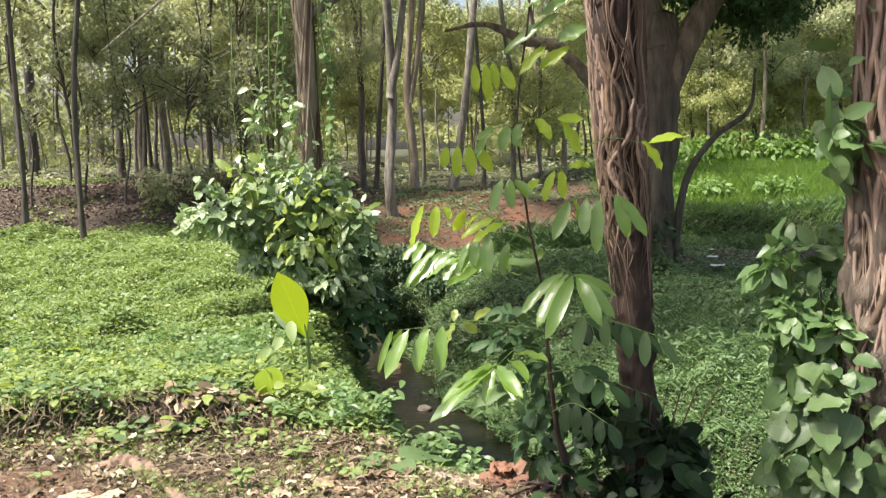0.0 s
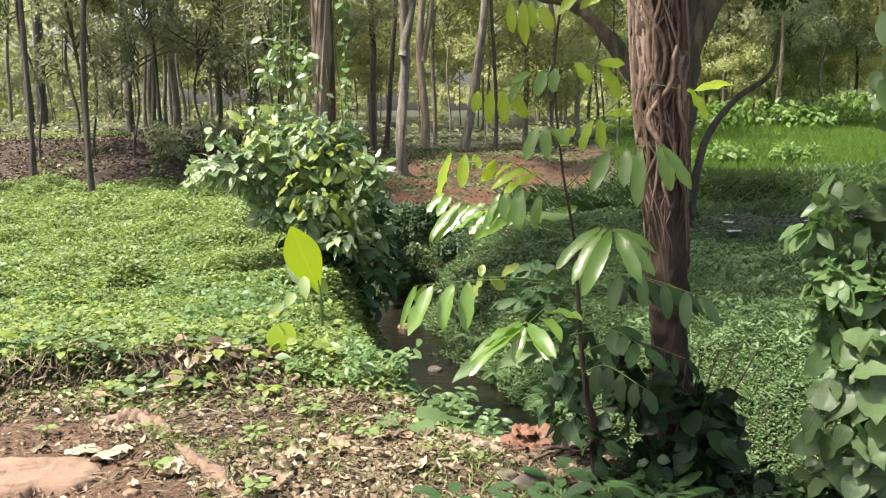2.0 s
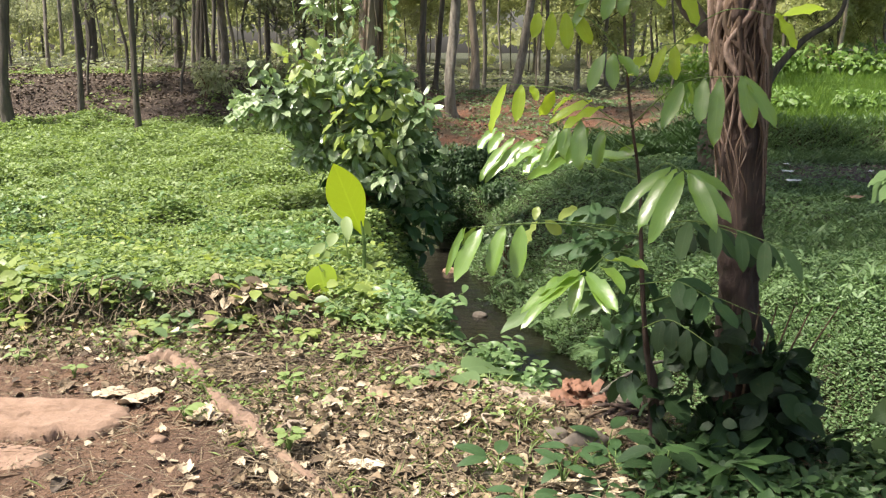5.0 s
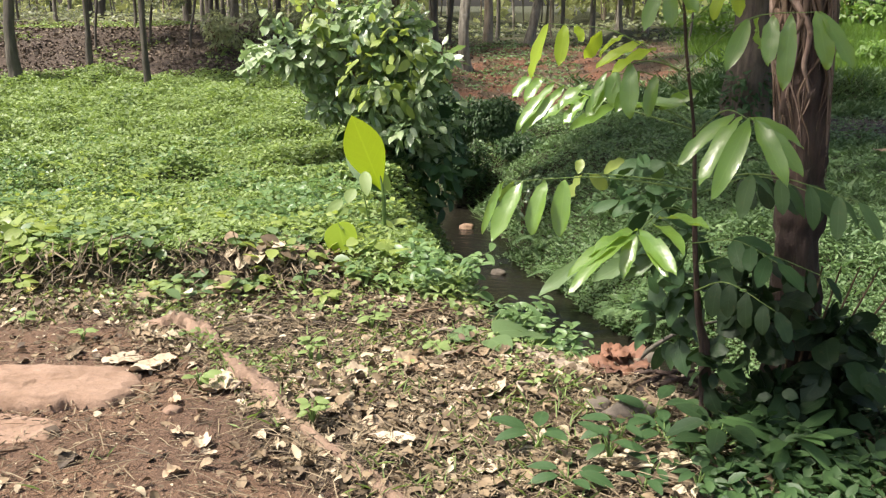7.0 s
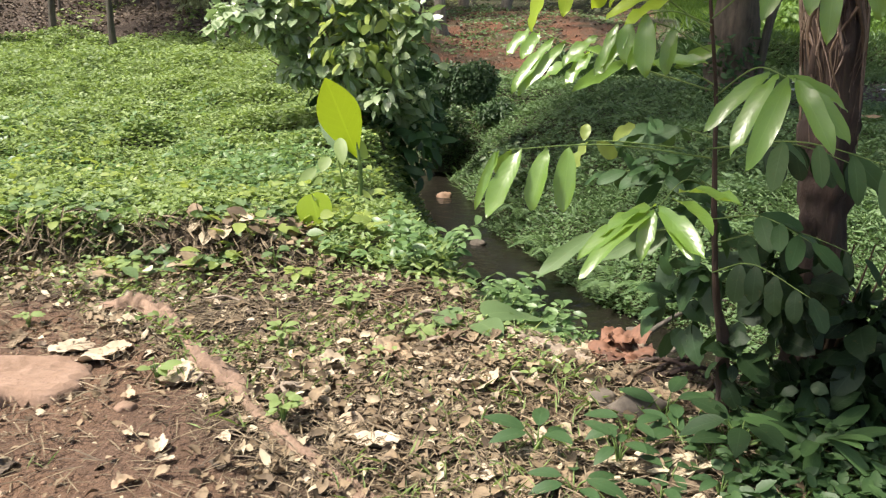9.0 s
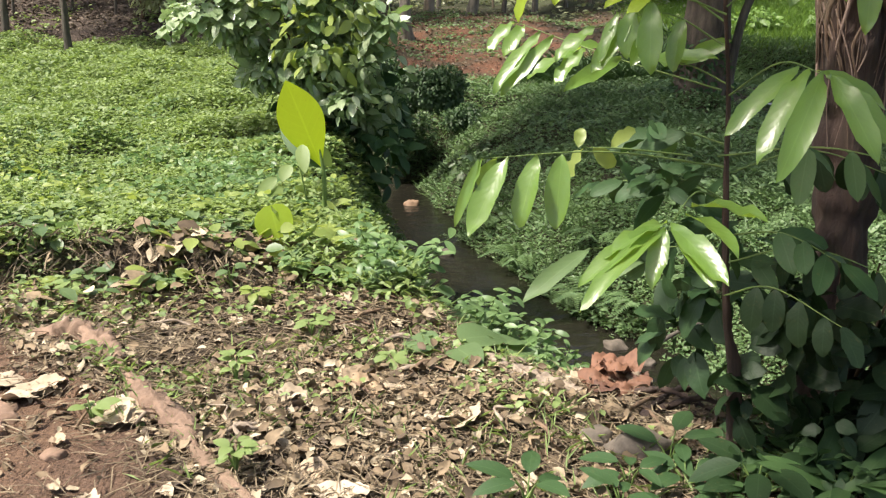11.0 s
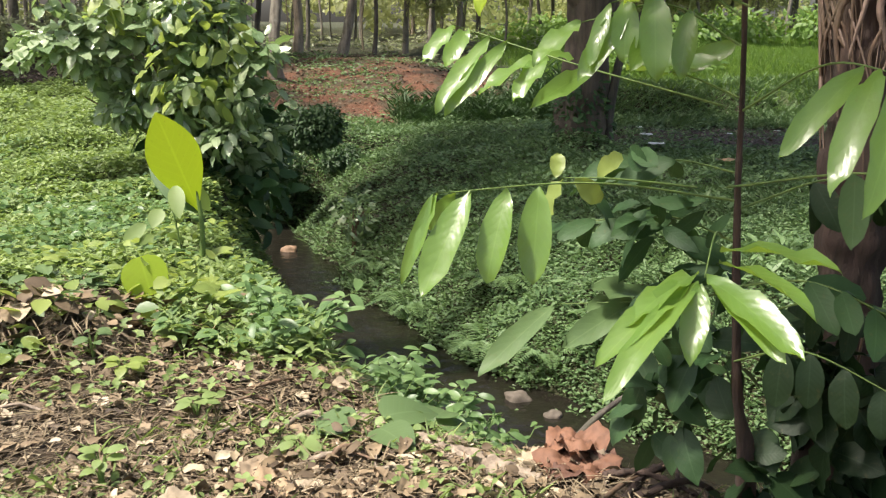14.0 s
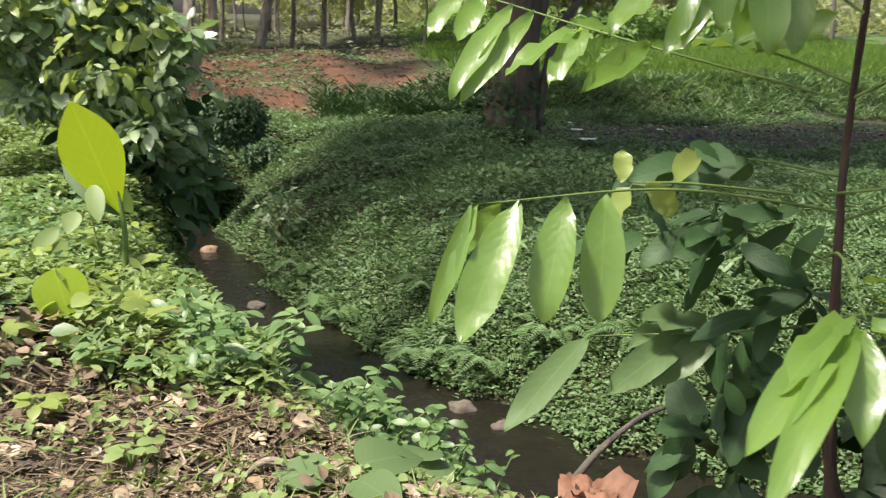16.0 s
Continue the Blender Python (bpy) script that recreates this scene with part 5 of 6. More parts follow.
set_leaf((.14, 9.04, 1.34), (-.02, 9.05, 1.42), (-.2, 9.05, 1.38), [((-.2, 9.05, 1.38), (-.3, 9.0, 1.30), .022), ((-.1, 9.05, 1.41), (-.2, 9.0, 1.27), .025), ((-.03, 9.05, 1.42), (-.1, 8.98, 1.29), .024), ((.03, 9.05, 1.41), (.0, 9.0, 1.28), .024)])
set_leaf((.13, 9.0, 1.44), (.27, 8.8, 1.60), (.46, 8.7, 1.625), [
    ((.273, 8.8, 1.60), (.204, 8.7, 1.454), .026), ((.342, 8.77, 1.615), (.319, 8.7, 1.472), .026), ((.387, 8.74, 1.62), (.365, 8.68, 1.40), .027), ((.449, 8.7, 1.628), (.486, 8.66, 1.461), .027), ((.46, 8.7, 1.625), (.559, 8.66, 1.46), .024), ((.30, 8.8, 1.605), (.33, 8.9, 1.5), .02)])
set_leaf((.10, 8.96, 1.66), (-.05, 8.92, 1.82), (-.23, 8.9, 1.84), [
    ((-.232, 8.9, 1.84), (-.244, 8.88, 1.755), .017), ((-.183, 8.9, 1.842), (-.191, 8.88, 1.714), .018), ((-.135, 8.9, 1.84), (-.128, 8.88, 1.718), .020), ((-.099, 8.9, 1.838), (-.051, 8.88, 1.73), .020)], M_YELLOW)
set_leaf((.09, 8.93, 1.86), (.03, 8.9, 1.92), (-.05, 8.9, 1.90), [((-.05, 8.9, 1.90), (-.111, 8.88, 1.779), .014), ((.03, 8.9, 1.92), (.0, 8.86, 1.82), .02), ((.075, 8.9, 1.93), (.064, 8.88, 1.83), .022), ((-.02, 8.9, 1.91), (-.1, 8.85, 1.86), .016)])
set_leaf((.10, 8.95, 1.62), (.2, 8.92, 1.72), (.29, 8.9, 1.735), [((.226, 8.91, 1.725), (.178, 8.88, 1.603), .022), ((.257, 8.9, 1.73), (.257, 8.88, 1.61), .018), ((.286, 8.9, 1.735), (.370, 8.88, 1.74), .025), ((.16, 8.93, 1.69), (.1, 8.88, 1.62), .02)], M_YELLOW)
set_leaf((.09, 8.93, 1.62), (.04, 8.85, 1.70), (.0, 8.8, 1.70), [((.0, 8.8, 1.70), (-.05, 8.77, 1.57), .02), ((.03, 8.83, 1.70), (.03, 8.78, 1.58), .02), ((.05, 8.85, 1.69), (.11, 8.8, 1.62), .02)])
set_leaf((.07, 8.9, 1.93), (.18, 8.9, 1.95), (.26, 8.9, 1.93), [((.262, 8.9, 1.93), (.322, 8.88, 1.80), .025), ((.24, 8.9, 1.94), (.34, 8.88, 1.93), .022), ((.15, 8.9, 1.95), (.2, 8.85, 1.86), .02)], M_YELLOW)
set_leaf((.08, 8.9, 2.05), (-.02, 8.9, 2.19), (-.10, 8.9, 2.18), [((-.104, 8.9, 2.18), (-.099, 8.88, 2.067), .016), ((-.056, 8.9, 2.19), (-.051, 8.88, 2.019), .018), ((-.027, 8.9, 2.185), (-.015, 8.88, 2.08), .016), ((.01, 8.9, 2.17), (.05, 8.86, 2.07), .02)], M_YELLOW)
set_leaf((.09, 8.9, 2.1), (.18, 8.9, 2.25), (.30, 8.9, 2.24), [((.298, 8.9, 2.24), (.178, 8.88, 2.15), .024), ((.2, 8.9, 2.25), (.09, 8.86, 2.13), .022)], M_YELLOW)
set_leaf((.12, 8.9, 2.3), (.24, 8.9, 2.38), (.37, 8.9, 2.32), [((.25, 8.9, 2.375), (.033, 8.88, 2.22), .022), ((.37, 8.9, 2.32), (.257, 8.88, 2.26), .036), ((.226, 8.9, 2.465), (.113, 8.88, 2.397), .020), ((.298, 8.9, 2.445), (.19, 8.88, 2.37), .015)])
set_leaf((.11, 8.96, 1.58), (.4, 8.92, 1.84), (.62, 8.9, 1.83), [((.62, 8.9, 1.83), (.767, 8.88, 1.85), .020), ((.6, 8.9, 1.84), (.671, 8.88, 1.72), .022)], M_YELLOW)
compound_leaf((.17, 9.12, 1.03), (.38, 8.85, 1.10), (.60, 8.6, 1.06), 4, .13, start=.35, mat=M_MID, fan=.35)
# Low leaves near the trunk, their shade given by the dark colour.
compound_leaf((.22, 9.12, .72), (.40, 9.0, .80), (.62, 8.9, .74), 4, .10, start=.3, mat=M_DEEPSHADE)

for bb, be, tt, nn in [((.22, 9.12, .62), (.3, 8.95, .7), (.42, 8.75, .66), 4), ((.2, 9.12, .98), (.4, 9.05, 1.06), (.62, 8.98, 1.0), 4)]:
    compound_leaf(bb, be, tt, nn, .11, wide=.26, mat=M_DEEPSHADE, start=.3)
# Shadowed leaves behind the stem, drawn by a darker leaf colour.
foliage("shade_foliage", M_DARKLEAF, [dict(center=(-.18, .2, .82), r=(.2, .14, .2), n=44, size=.10, wide=.2, hang=.1), dict(center=(-.02, .12, .58), r=(.16, .12, .16), n=26, size=.10, wide=.22, hang=.2)], sap, "leaves behind the stem, shadow put into their colour", clumps=6)

# ---- broad-leaved sprout and small plants ----
SP = np.array((-1.39, 12.4, hz(-1.39, 12.4)))
sp = tagged(empty("broad_leaf_sprout", tuple(SP)), "young sprout with one upright yellow-green broad leaf", "plant")
part("stem", tubes("stem", M_STEM, [dict(points=[(0, 0, -.05), (.01, 0, .2), (-.01, 0, .42)], radii=[.018, .015, .01], sides=8, n=16)]), sp)
# The backlight on this blade is in its colour.
part("leaf", leaves("leaf", M_SPROUT, [(-.005, 0, .31)], [(-.36, .02, .93)], [(-.35, -.8, .5)], [.57], [.15], shape=SPROUT, droop=-.02, fold=.12), sp, "broad leaf, backlight put into its bright colour")
part("leaf", leaves("leaf", M_MID, [(-.01, .02, .30), (.0, .03, .34)], [(-.75, .25, .75), (-.8, .2, .55)], [(.3, -.9, .2), (.2, -.9, .2)], [.40, .30], [.07, .06], shape=OVATE, droop=.35, fold=.15), sp, "drooping grey-green older leaves")
part("leaf", leaves("leaf", M_LIME, [(.0, 0, .03), (.01, 0, .02)], [(.8, -.2, .5), (-.6, -.3, .5)], [(0, -.3, 1), (0, -.4, 1)], [.2, .16], [.05, .045], shape=OVATE), sp)


for k in range(7):
    a = rng.uniform(0, 6.28)
    q = np.array((-.18 + .12 * math.cos(a), .1 + .1 * math.sin(a), rng.uniform(.12, .5)))
    part("leaf", leaves("leaf", M_COVER, [q], [(math.cos(a) - .2, math.sin(a) - .2, -.9)], [(0, -.8, .6)], [rng.uniform(.12, .22)], [.045], shape=OVATE, droop=.2), sp)
part("stem", tubes("stem", M_STEM, [dict(points=[(-.1, .1, -.1), (-.14, .1, .2), (-.2, .1, .5)], radii=[.007, .006, .004], sides=6, n=12)]), sp)


def herb(x, y, n, size, tall, mat, label, wide=.36, shape=OVATE, up=.5, name="herb", spread=1.0, group=""):
    z = hz(x, y)
    top = tagged(empty(name, (x, y, z)), label, "plant", group)
    for k in range(n):
        a = k * 2.4 + rng.uniform(0, .7)
        h = tall * rng.uniform(.55, 1.0)
        o = np.array((.35 * size * math.cos(a), .35 * size * math.sin(a), h)) * (spread, spread, 1)
        st = part("stem", tubes("stem", M_STEM, [dict(points=[(0, 0, -.02), (o[0] * .4, o[1] * .4, .6 * h), tuple(o)], radii=[.004, .003, .002], sides=5, n=8)]), top)
        L = size * rng.uniform(.75, 1.2)
        part("leaf", leaves("leaf", mat, [o], [(math.cos(a), math.sin(a), up * rng.uniform(-.4, 1))], [(-.3 * math.cos(a), -.3 * math.sin(a) - .25, 1)], [L], [L * wide], shape=shape, droop=.3, fold=.15), st)
    return top


rp = tagged(empty("round_leaf_plant", (-1.5, 11.4, hz(-1.5, 11.4))), "small plant with one round drooping yellow-green leaf", "plant")
rh = max(.34 - hz(-1.5, 11.4), .1)
part("stem", tubes("stem", M_STEM, [dict(points=[(0, .05, -.02), (.0, .03, .7 * rh), (-.02, 0, rh)], radii=[.006, .005, .003], sides=6, n=10)]), rp)
part("leaf", leaves("leaf", M_YELLOW, [(-.02, -.04, rh)], [(.3, -.3, -.95)], [(-.2, -1, .35)], [.25], [.105], shape=HEART, droop=.05, fold=.12), rp)
herb(-.36, 10.2, 5, .15, .10, M_HEART, "low plant with round pale green leaves at the bank's edge", .45, HEART, .25, "round_leaf_plant")
herb(-.58, 10.0, 3, .17, .06, M_HEART, "low plant with round pale green leaves in the litter", .45, HEART, .1, "round_leaf_plant")
herb(.52, 8.84, 16, .20, .13, M_ROSETTE, "rosette of broad strap-shaped green leaves", .13, LANCE, 1.1, "strap_leaf_plant", .5)
herb(.3, 8.9, 8, .15, .14, M_DEEPSHADE, "low dark green herb beside the sapling, shade in its colour", .26, OVATE, .6)
# Herbs added here in the darkened green to shade the spot.
for x, y in [(-.1, 8.78), (.05, 8.72), (.2, 8.85), (.32, 8.72), (-.25, 8.62), (.12, 8.98), (-.05, 8.95), (.28, 9.0), (.18, 8.62), (-.35, 8.85), (.38, 8.98), (.0, 8.6), (.1, 9.12), (.42, 8.62)]:
    herb(x, y, int(rng.integers(4, 8)), rng.uniform(.07, .12), rng.uniform(.05, .11), M_LOWSHADE, "low herb with pointed green leaves in the litter", .22, OVATE, .5, group="low herbs")
for x, y in [(-1.9, 10.75), (-1.6, 10.75), (-2.3, 10.85), (-2.7, 10.9), (-3.1, 11.0), (-1.75, 11.3), (-2.0, 11.6), (-.95, 10.7), (-1.15, 10.2), (-1.45, 10.55), (-2.5, 9.9), (-2.9, 10.1), (-1.75, 9.35), (-1.2, 9.0), (-.8, 9.9), (-1.35, 9.7)]:
    herb(x, y, int(rng.integers(6, 12)), rng.uniform(.04, .075), rng.uniform(.05, .13), (M_LIME if y > 10.4 else M_COVER) if rng.random() < .6 else M_HEART, "small weed with yellow-green oval leaves", .34, OVATE, .5, group="small weeds")


def weed(x, y, tall, size, mat, label):
    """An upright weed: a bent stem with pointed leaves in turn along it."""
    top = tagged(empty("weed", (x, y, hz(x, y))), label, "plant", "weeds on the bank")
    lean = rng.normal(0, .12, 2) + (.05, .03)
    pts = [(0, 0, -.03), (.4 * lean[0], .4 * lean[1], .5 * tall), (lean[0], lean[1], tall)]
    part("stem", tubes("stem", M_STEM, [dict(points=pts, radii=[.005, .004, .002], sides=5, n=10)]), top)
    n = int(rng.integers(9, 15))
    c = spline(pts, n + 3)[3:]
    az = np.arange(n) * 2.4 + rng.normal(0, .4, n)
    L = size * rng.uniform(.6, 1.25, n)
    part("foliage", leaves("foliage", mat, c, np.stack([np.cos(az), np.sin(az), rng.normal(.15, .35, n)], 1), np.stack([-.2 + 0 * az, -.35 + 0 * az, 1 + 0 * az], 1) + rng.normal(0, .25, (n, 3)), L, L * .2, shape=LANCE, droop=.35, fold=.2), top)
    return top


for _ in range(300):
    x, y = rng.uniform(-1.0, .15), rng.uniform(10.75, 12.5)
    edge = y - (10.72 - .5 * max(x + 1.0, 0))
    if .05 < edge < 1.15 and x < .1:
        weed(x, y, rng.uniform(.10, .22) + .1 * (x > -.6), rng.uniform(.055, .095), M_WEED, "upright weed with pointed blue-green leaves on the bank")
for _ in range(34):
    x = rng.uniform(-4.4, -1.1)
    y = float(verge(x)) + rng.uniform(-.5, .6)
    herb(x, y, int(rng.integers(4, 8)), rng.uniform(.05, .09), rng.uniform(.05, .15), (M_LIME, M_HEART, M_WEED, M_COVER)[int(rng.integers(0, 4))], "low weed with broad oval leaves along the ledge", .36, OVATE, .45, "broad_leaf_weed", group="broad-leaved weeds")


def fern(x, y, n, length, label="green fern fronds arching over the bank"):
    z = hz(x, y)
    top = tagged(empty("fern", (x, y, z)), label, "fern", "ferns on the bank")
    for k in range(n):
        a = k * 6.283 / n + rng.uniform(-.3, .3)
        d = np.array((math.cos(a), math.sin(a), 0))
        L = length * rng.uniform(.7, 1.1)
        c = spline([(0, 0, 0), tuple(.5 * L * d + (0, 0, .45 * L)), tuple(L * d + (0, 0, .25 * L))], 22)[3:]
        side = np.cross(d, (0, 0, 1))
        m = len(c)
        w = .22 * L * np.sin(np.linspace(.35, 3.0, m))
        P = np.vstack([c, c])
        A = np.vstack([np.tile(side + .4 * d, (m, 1)), np.tile(-side + .4 * d, (m, 1))])
        part("frond", leaves("frond", M_COVER_SHADE, P, A, np.tile((0, 0, 1.0), (2 * m, 1)), np.tile(w, 2) + .02, .011, droop=.2), top)
    return top


for x, y in [(.75, 13.2 + 2.6), (1.25, 15.3), (1.7, 15.1), (.2, 17.3), (2.3, 14.6), (1.0, 16.6), (-.1, 18.6)]:
    fern(x, y, 8, .45)

# ---- stones, roots, dead wood, litter ----
def slab(x, y, w, d, thick, seed, rot, label):
    """A flat layered stone with a broken rim and stepped cracks."""
    na, nr = 96, 26
    a = np.linspace(0, 2 * math.pi, na, endpoint=False)
    rim = 1 + .28 * (vnoise(np.cos(a) * 2.2 + seed, np.sin(a) * 2.2, 1.0, 1) - .5) + .16 * (vnoise(np.cos(a) * 7 + seed, np.sin(a) * 7, 1.0, 3) - .5)
    rim /= np.maximum(np.abs(np.cos(a)), np.abs(np.sin(a))) ** .55
    v = []
    for r in np.linspace(0, 1, nr):
        u, q = r * rim * np.cos(a) * w, r * rim * np.sin(a) * d
        n = vnoise(u * 4 + seed, q * 9, 1.0, 2)
        layer = np.floor((n + .25 * (1 - r)) * 4) / 4
        z = thick * (.62 + .38 * layer) + .006 * vnoise(u * 40, q * 40, 1.0, 4) + .004 * vnoise(u * 110, q * 110, 1.0, 0)
        z = np.where(r > .9, z * (.75 if r < .97 else -.6), z)
        v.append(np.stack([u, q, z], 1))
    v = np.concatenate(v)
    k = np.arange(nr * na).reshape(nr, na)
    k2 = np.roll(k, -1, 1)
    f = np.stack([k[:-1], k[1:], k2[1:], k2[:-1]], -1).reshape(-1, 4)
    ob = new("flat_stone", fast_mesh("flat_stone", v, f, M_STONE))
    ob.matrix_basis = pose(x, y, hz(x, y) - .004, 1, 2, rot)
    return tagged(ob, label, "stone")


slab(-2.42, 9.27, .42, .19, .062, 3.1, 8, "flat reddish-brown stone slab set in the bare path")
slab(-2.40, 8.93, .23, .12, .034, 5.7, -14, "low reddish-brown stone edge beside the slab")
n = 1500
x, y = scatter(n, -4.2, 0.2, 7.6, 10.3)
sel = rng.random(n) < .25 + .75 * path_mask(x, y)
x, y = x[sel], y[sel]
m = len(x)
r = .003 + .010 * rng.random(m) ** 3
base = np.array([(1, 0, 0), (0, 1, 0), (-1, 0, 0), (0, -1, 0), (0, 0, .7), (0, 0, -.7)], float)
pv = base[None] * rng.uniform(.6, 1.3, (m, 6, 1)) * r[:, None, None]
az = rng.uniform(0, 6.283, m)[:, None]
pv = np.stack([pv[..., 0] * np.cos(az) - pv[..., 1] * np.sin(az) + x[:, None], pv[..., 0] * np.sin(az) + pv[..., 1] * np.cos(az) + y[:, None], pv[..., 2] + (height(x, y) + .2 * r)[:, None]], -1).reshape(-1, 3)
tri = np.array([(0, 1, 4), (1, 2, 4), (2, 3, 4), (3, 0, 4), (1, 0, 5), (2, 1, 5), (3, 2, 5), (0, 3, 5)])
pf = (tri[None] + 6 * np.arange(m)[:, None, None]).reshape(-1, 3)
tagged(new("soil_crumbs", fast_mesh("soil_crumbs", pv, pf, M_STONE)), "small crumbs of earth and grit on the path", "grit", kind="stuff")
root = [(-2.3, 10.10), (-2.12, 10.14), (-1.96, 10.02), (-1.82, 9.82), (-1.66, 9.58), (-1.46, 9.31), (-1.25, 8.99), (-1.01, 8.72), (-.82, 8.53), (-.6, 8.3)]
sink = [.02, -.010, -.012, .010, -.006, -.004, .012, .016, .012, .018]
rme = tubes("exposed_root", M_ROOT, [dict(points=[(x, y, hz(x, y) + .004 - d) for (x, y), d in zip(root, sink)], radii=[.03, .06, .05, .045, .026, .042, .044, .034, .036, .034, .036, .03], sides=16, n=150, rough=.5)])
tagged(new("exposed_root", rme), "pale brown tree root exposed along the path's edge", "root")


def on_ground(name, me, x, y, lift, rx, ry, rz_, label, cat, group=""):
    ob = new(name, me)
    ob.matrix_basis = pose(x, y, hz(x, y) + lift, rx, ry, rz_)
    return tagged(ob, label, cat, group)


on_ground("stone", rock("stone", M_GREYSTONE, (.10, .08, .05), 8.2), 0.02, 9.2, .02, 0, 0, 15, "rounded grey stone beside the sapling", "stone")
on_ground("stone", rock("stone", M_GREYSTONE, (.06, .05, .035), 2.2), -0.1, 9.27, .015, 0, 0, 70, "small grey stone among dead leaves", "stone")
on_ground("stone", rock("stone", M_STONE, (.035, .03, .02), 4.4), -1.78, 9.1, .006, 0, 0, 0, "small brown pebble on the path", "stone")
for x, y, s, m, lab in [(-1.22, 20.7, .12, M_ORANGE, "small orange stone at the water's edge"), (.92, 14.9, .12, M_GREYSTONE, "pale stone lying in the stream"), (1.15, 14.5, .08, M_GREYSTONE, "wet stone lying in the stream"), (-.65, 18.0, .1, M_GREYSTONE, "wet stone lying in the stream")]:
    ob = new("stone", rock("stone", m, (s, .8 * s, .6 * s), x * 3))
    ob.matrix_basis = pose(x, y, max(hz(x, y), WATER_Z - .02) + .02)
    tagged(ob, lab, "stone")


def blade_mesh(name, mat, size, wide, curl, crinkle=.16, torn=1.0):
    """A dry leaf or bark sheet: a wavy, curled blade with a torn outline."""
    na, nr, k = 34, 9, rng.uniform(0, 40)
    a = np.linspace(0, 2 * math.pi, na, endpoint=False)
    rim = 1 + .55 * torn * (vnoise(np.cos(a) * 2 + k, np.sin(a) * 2, 1.0, 1) - .5) + .35 * torn * (vnoise(np.cos(a) * 6 + k, np.sin(a) * 6, 1.0, 3) - .5)
    rim *= 1 + .3 * np.abs(np.cos(a)) ** 6
    c1, c2 = np.clip(rng.normal(0, 1, 2), -1.5, 1.5) * curl * 2.2
    v = []
    for r in np.linspace(0, 1, nr):
        u, q = .46 * r * rim * np.cos(a), wide * 1.05 * r * rim * np.sin(a)
        z = c1 * u * u + (abs(c2) + .5) * q * q + crinkle * r * (vnoise(u * 6 + k, q * 6, 1.0, 2) - .4) + .6 * crinkle * (np.abs(2 * vnoise(u * 3 + k, q * 11, 1.0, 5) - 1) - .4) + .03 * np.abs(q)
        v.append(size * np.stack([u, q, z], 1))
    g = np.arange(nr * na).reshape(nr, na)
    g2 = np.roll(g, -1, 1)
    f = np.stack([g[:-1], g[1:], g2[1:], g2[:-1]], -1).reshape(-1, 4)
    return fast_mesh(name, np.concatenate(v), f, mat)


def bark_heap(x, y, sheets, label):
    """Crumpled sheets of dead bark lying over one another: offset, size, tilts."""
    top = tagged(empty("crumpled_bark", (x, y, hz(x, y))), label, "dead bark")
    for (dx, dy, dz), size, rx, ry, rz_, mat in sheets:
        dx, dy, dz, size, rx, ry = .85 * dx, .85 * dy, .6 * dz + .028, .86 * size, 180 + .45 * rx, .5 * ry
        part("bark_sheet", blade_mesh("bark_sheet", mat, size, .42, .25, .32, .4), top).matrix_basis = pose(dx, dy, dz, rx, ry, rz_)
    return top


bark_heap(.02, 9.72, [((0, -.01, .065), .25, 26, 4, 12, M_RUST), ((-.05, .0, .05), .20, 22, -10, 60, M_RUST), ((.06, .0, .055), .20, 20, 10, -35, M_RUST), ((.0, .05, .095), .20, 10, 6, 100, M_RUST), ((.03, .02, .085), .19, 30, 2, 30, M_RUST),
                      ((-.06, -.05, .03), .17, 24, -12, 120, M_RUST), ((.04, -.07, .03), .18, 34, 6, 5, M_RUST), ((.11, .03, .05), .16, 24, 16, 80, M_DRYBROWN), ((-.1, .04, .04), .15, 16, -20, 20, M_PALE)],
          "crumpled rust-brown dead bark heap at the bank's edge")
bark_heap(.2, 9.7, [((0, 0, .03), .17, 20, 10, 0, M_DRYBROWN), ((.06, -.03, .035), .15, 35, -20, 70, M_DRYBROWN), ((-.04, .03, .03), .13, 15, 25, 140, M_DRYBROWN), ((.02, -.07, .02), .12, 25, 5, 200, M_DRYBROWN)],
          "dark crumpled dead leaves beside the bark")
lg = tubes("rotting_log", M_PITH, [dict(points=[(-.66, 10.2, hz(-.66, 10.2) + .005), (-.42, 9.92, hz(-.42, 9.92) + .008), (-.25, 9.76, hz(-.25, 9.76) + .006), (-.1, 9.62, hz(-.1, 9.62) + .006)], radii=[.014, .034, .028, .038, .034, .022], sides=18, n=60, rough=.34)])
tagged(new("rotting_log", lg), "pale rotting piece of wood at the bank's edge", "log")
st = tubes("stick", M_DARKBARK, [dict(points=[(.08, 10.22, hz(.08, 10.22)), (.167, 10.28, -.09), (.3, 10.36, -.01), (.455, 10.445, .045), (.62, 10.52, .06)], radii=[.013, .013, .012, .010, .006], sides=7, n=24, rough=.15)])
tagged(new("stick", st), "bent dead stick leaning over the bank", "stick")
for pts, r in [([(.0, 9.3, .05), (.12, 9.5, .09), (.22, 9.62, .10), (.36, 9.75, .07)], .016), ([(.12, 9.5, .08), (.3, 9.52, .12), (.42, 9.5, .06)], .010), ([(.08, 9.62, .1), (.2, 9.58, .12), (.33, 9.5, .08)], .010), ([(.2, 9.35, .04), (.3, 9.6, .1), (.33, 9.85, .06)], .008)]:
    me = tubes("stick", M_DEEPBARK, [dict(points=pts, radii=[r, 1.2 * r, .7 * r, .8 * r, .3 * r], sides=9, n=44, rough=.7)])
    tagged(new("stick", me), "dark dead branch beside the sapling's foot", "stick", "dark branches")
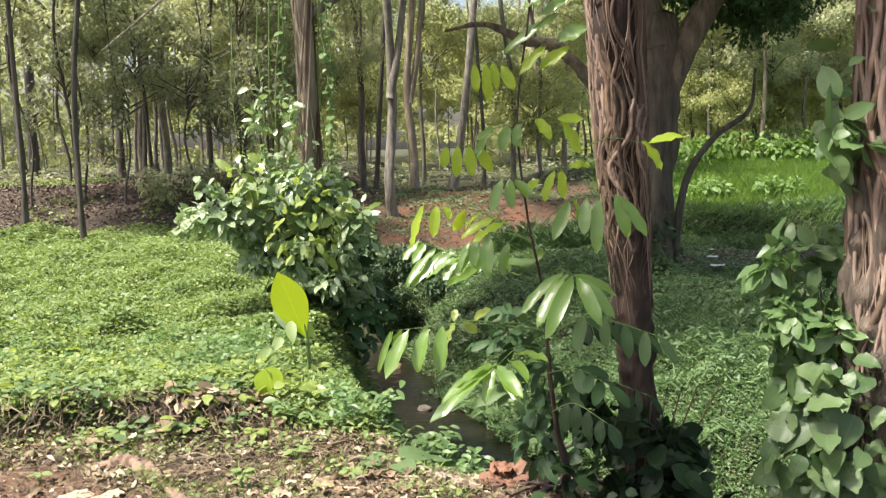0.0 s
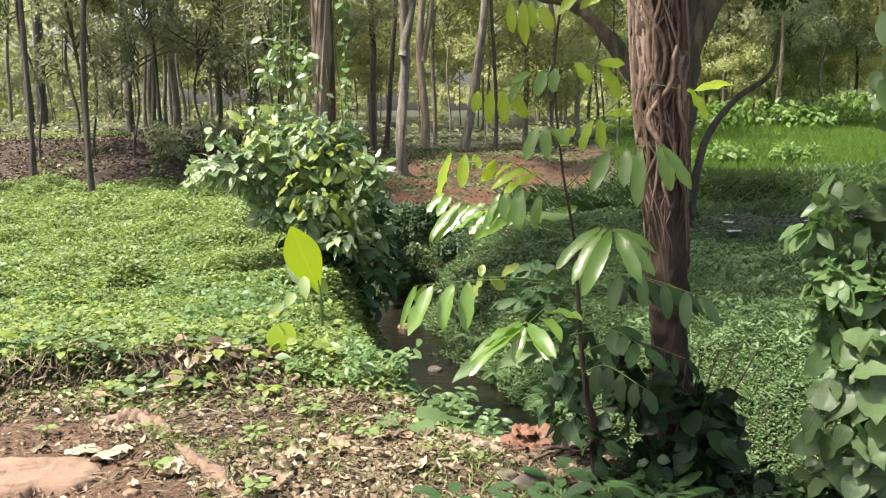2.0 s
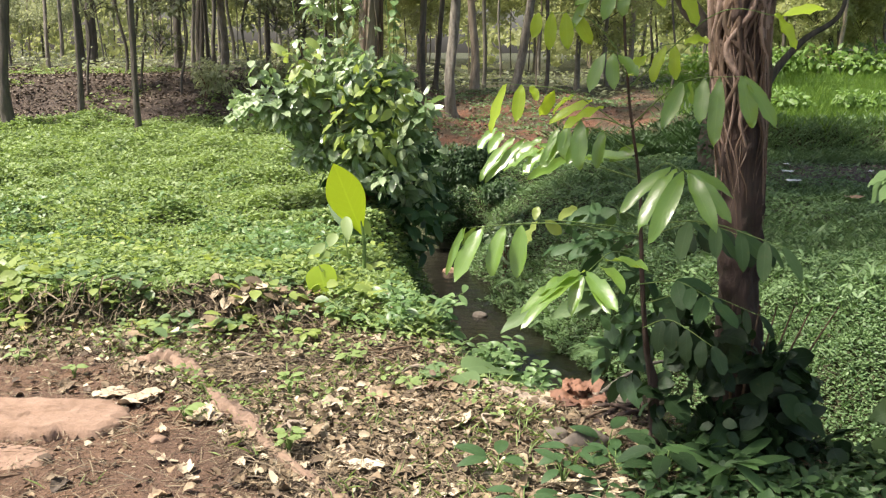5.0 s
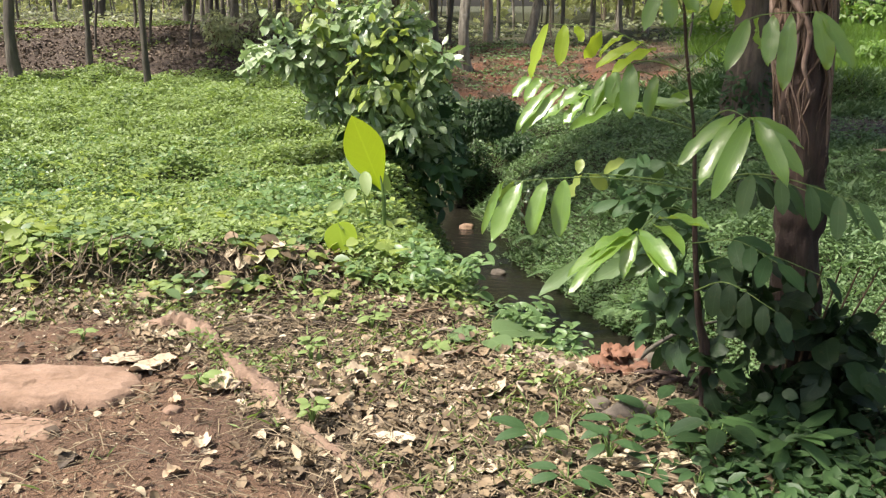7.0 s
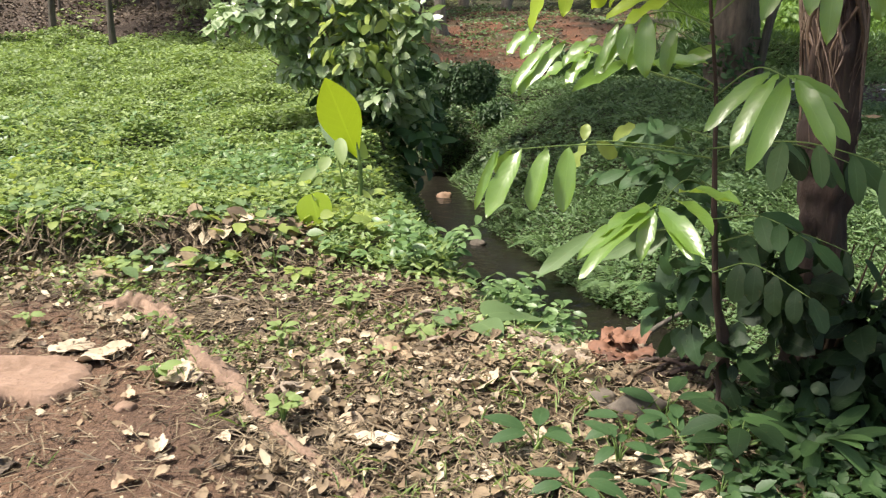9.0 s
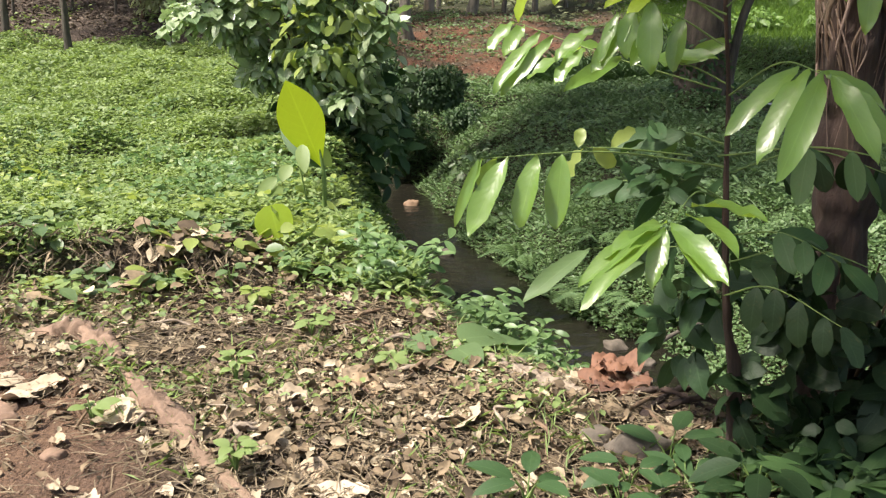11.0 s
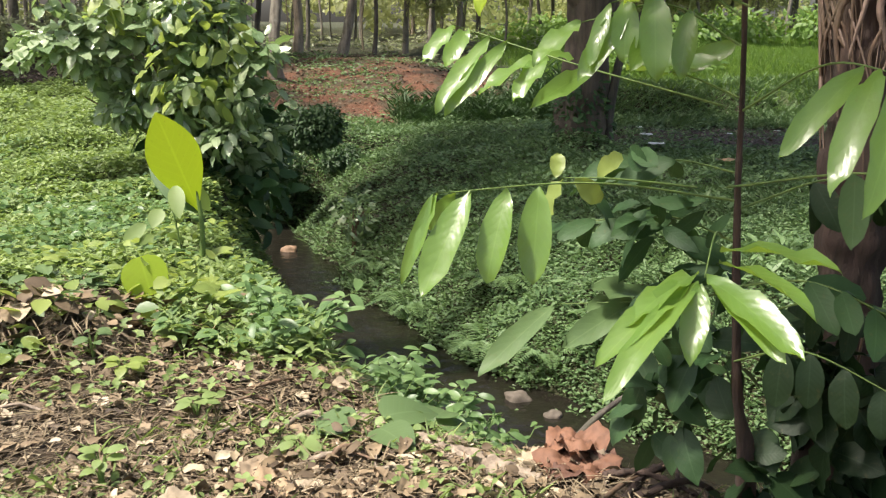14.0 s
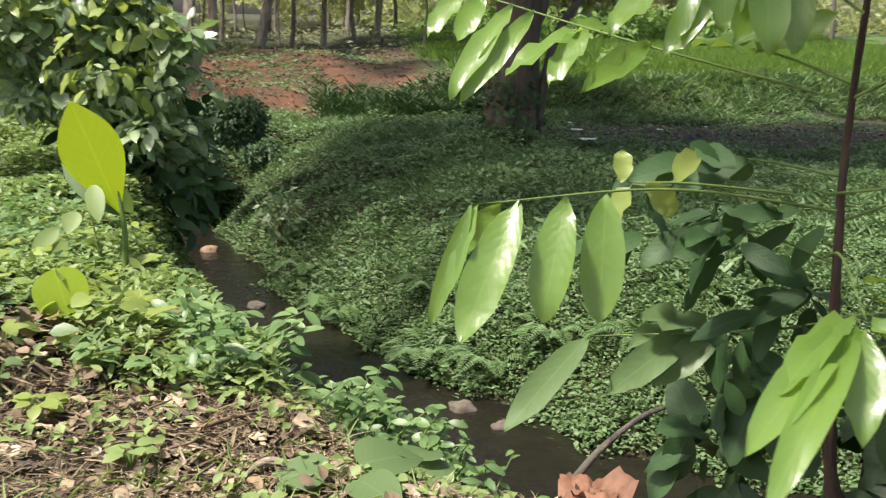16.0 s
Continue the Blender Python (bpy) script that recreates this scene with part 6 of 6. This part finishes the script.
for x, y, L, a in [(-1.1, 10.35, .4, -20), (-.9, 10.45, .3, 30), (-2.4, 8.75, .5, 12), (.15, 9.55, .45, 40), (.1, 9.4, .3, 100), (-.3, 9.3, .25, -60), (-1.0, 9.75, .28, 75), (.28, 9.45, .4, 70)]:
    me = tubes("stick", M_TWIG, [dict(points=[(-L / 2, 0, .0), (0, rng.normal(0, .03), .015), (L / 2, 0, .004)], radii=[.009, .007, .004], sides=6, n=14, rough=.2)])
    on_ground("stick", me, x, y, .012, 0, 0, a, "dry brown stick lying on the litter", "stick", "sticks in the litter")


for _ in range(34):
    x, y, L = rng.uniform(-1.9, -.25), rng.uniform(9.2, 10.9), rng.uniform(.10, .30)
    if y < 11.0 - .6 * max(x + 1.2, 0):
        r = rng.uniform(.003, .009)
        me = tubes("stick", M_TWIG if L > .2 else M_PITH, [dict(points=[(-L / 2, 0, .0), (-.1 * L, rng.normal(0, .03), .02), (.2 * L, rng.normal(0, .03), .012), (L / 2, 0, .004)], radii=[r, 1.1 * r, .8 * r, .4 * r], sides=6, n=16, rough=.3)])
        on_ground("stick", me, x, y, .018, 0, rng.normal(0, 6), rng.uniform(0, 180), "short dry twig lying across the litter", "stick", "sticks in the litter")


def dead_leaf(x, y, size, rot, mat, label, shape=OVATE, wide=.38, curl=.25, group="large dry leaves"):
    return on_ground("dry_leaf", blade_mesh("dry_leaf", mat, size, wide, curl, .12 if size > .12 else .16, .55), x, y, .012, rng.normal(0, 6), rng.normal(0, 5), rot, label, "dry leaf", group)


PALEL, BROWNL = "large pale cream dry leaf on the litter", "curled brown dry leaf on the litter"
for x, y, s, a in [(-2.17, 9.62, .17, 30), (-2.0, 9.6, .14, 80), (-1.72, 9.45, .16, -20), (-1.68, 9.33, .13, 60), (-.87, 9.6, .17, 100), (-.78, 9.58, .13, 20), (-1.12, 9.5, .13, 0), (-.56, 9.35, .15, 15),
                   (-.75, 9.25, .11, 70), (-2.2, 10.25, .16, 10), (-.98, 9.0, .16, 5), (-1.32, 9.3, .11, -30), (-2.35, 8.6, .2, 20), (-.65, 10.35, .13, 20), (-1.05, 10.6, .15, 0), (-1.55, 10.9, .12, 50)]:
    dead_leaf(x, y, s, a, M_PALE, PALEL)
for k in range(150):
    x, y = rng.uniform(-3.6, .5), rng.uniform(8.4, 10.9)
    if litter_mask(x, y) < .5 or path_mask(x, y) > .4 and k % 6:
        continue
    dead_leaf(x, y, .04 + .06 * rng.random() ** 1.5, rng.uniform(0, 360), M_DRY if k % 4 else M_DRYBROWN, BROWNL, group="curled brown leaves")
for x, y, s, a in [(-.48, 8.71, .15, 20), (-.35, 8.97, .11, 70), (-.88, 8.89, .15, 0), (-1.08, 9.46, .13, 10), (-.57, 9.39, .16, 15), (-.72, 9.21, .13, 60), (-1.68, 9.42, .17, -10), (-1.64, 9.33, .13, 20), (-2.03, 9.57, .15, 30), (-2.08, 9.49, .15, 5), (-2.3, 10.37, .14, 40), (-.9, 9.7, .19, 80), (-.74, 9.72, .1, 10)]:
    dead_leaf(x, y, s, a, M_PALE, "large pale cream dry leaf on the litter", wide=.36, curl=.15)
for x, y, s in [(-.05, 8.75, .15), (.12, 8.8, .16), (-.2, 8.6, .14), (.05, 9.0, .13), (.2, 9.1, .12), (-.12, 9.0, .12), (-.3, 8.75, .15), (-.42, 8.6, .14), (-.02, 8.86, .15), (.1, 8.62, .14), (-.18, 8.88, .12), (-.26, 9.1, .13), (.08, 9.3, .12), (-.05, 9.42, .12)]:
    dead_leaf(x, y, s, rng.uniform(0, 360), M_DRY, "large curled grey-brown dead leaf", wide=.42, curl=.2)

for k in range(30):
    x = rng.uniform(-4.0, -.9)
    dead_leaf(x, float(verge(x)) + rng.uniform(-.6, .15), rng.uniform(.07, .14), rng.uniform(0, 360), (M_PALE, M_DRY, M_YELLOWED)[k % 3], "dry leaf caught among the weeds of the ledge", curl=.3, group="leaves along the ledge")
for k in range(210):
    x, y = rng.uniform(-1.9, .1), rng.uniform(8.6, 10.7)
    if y > 10.7 - .5 * max(x + 1.2, 0) or math.hypot(x - .02, y - 9.72) < .2 or path_mask(x, y) > .4 and k % 5:
        continue
    dead_leaf(x, y, .035 + .05 * rng.random() ** 1.5, rng.uniform(0, 360), (M_PALE, M_DRY, M_DRY, M_DRYBROWN, M_DRY)[k % 5], "crisp tan dry leaf lying on the bank", curl=.45, group="tan leaves on the bank")


def scrap(x, y, s, label, mat=M_WHITE):
    n = 6
    u, v = np.meshgrid(np.linspace(-1, 1, n), np.linspace(-1, 1, n))
    z = .35 * s * vnoise(u * 2 + x, v * 2 + y, .7, 2) + .02
    idx = np.arange(n * n).reshape(n, n)
    f = np.stack([idx[:-1, :-1], idx[:-1, 1:], idx[1:, 1:], idx[1:, :-1]], -1).reshape(-1, 4)
    me = fast_mesh("plastic_scrap", np.stack([u * s, v * s * .6, z], -1).reshape(-1, 3), f, mat)
    return on_ground("plastic_scrap", me, x, y, .12, 0, 0, 40 * x, label, "litter", "scraps of litter")


scrap(-3.8, 20.6, .09, "white plastic scrap lying on the meadow plants")
for x, y, s in [(4.6, 22.9, .10), (4.4, 21.8, .12), (6.0, 22.8, .07), (7.4, 24.0, .06), (5.0, 24.5, .06)]:
    scrap(x, y, s, "white plastic scrap lying on the bare patch")
scrap(4.75, 19.9, .13, "crumpled orange and white litter on the bare patch", M_ORANGE)
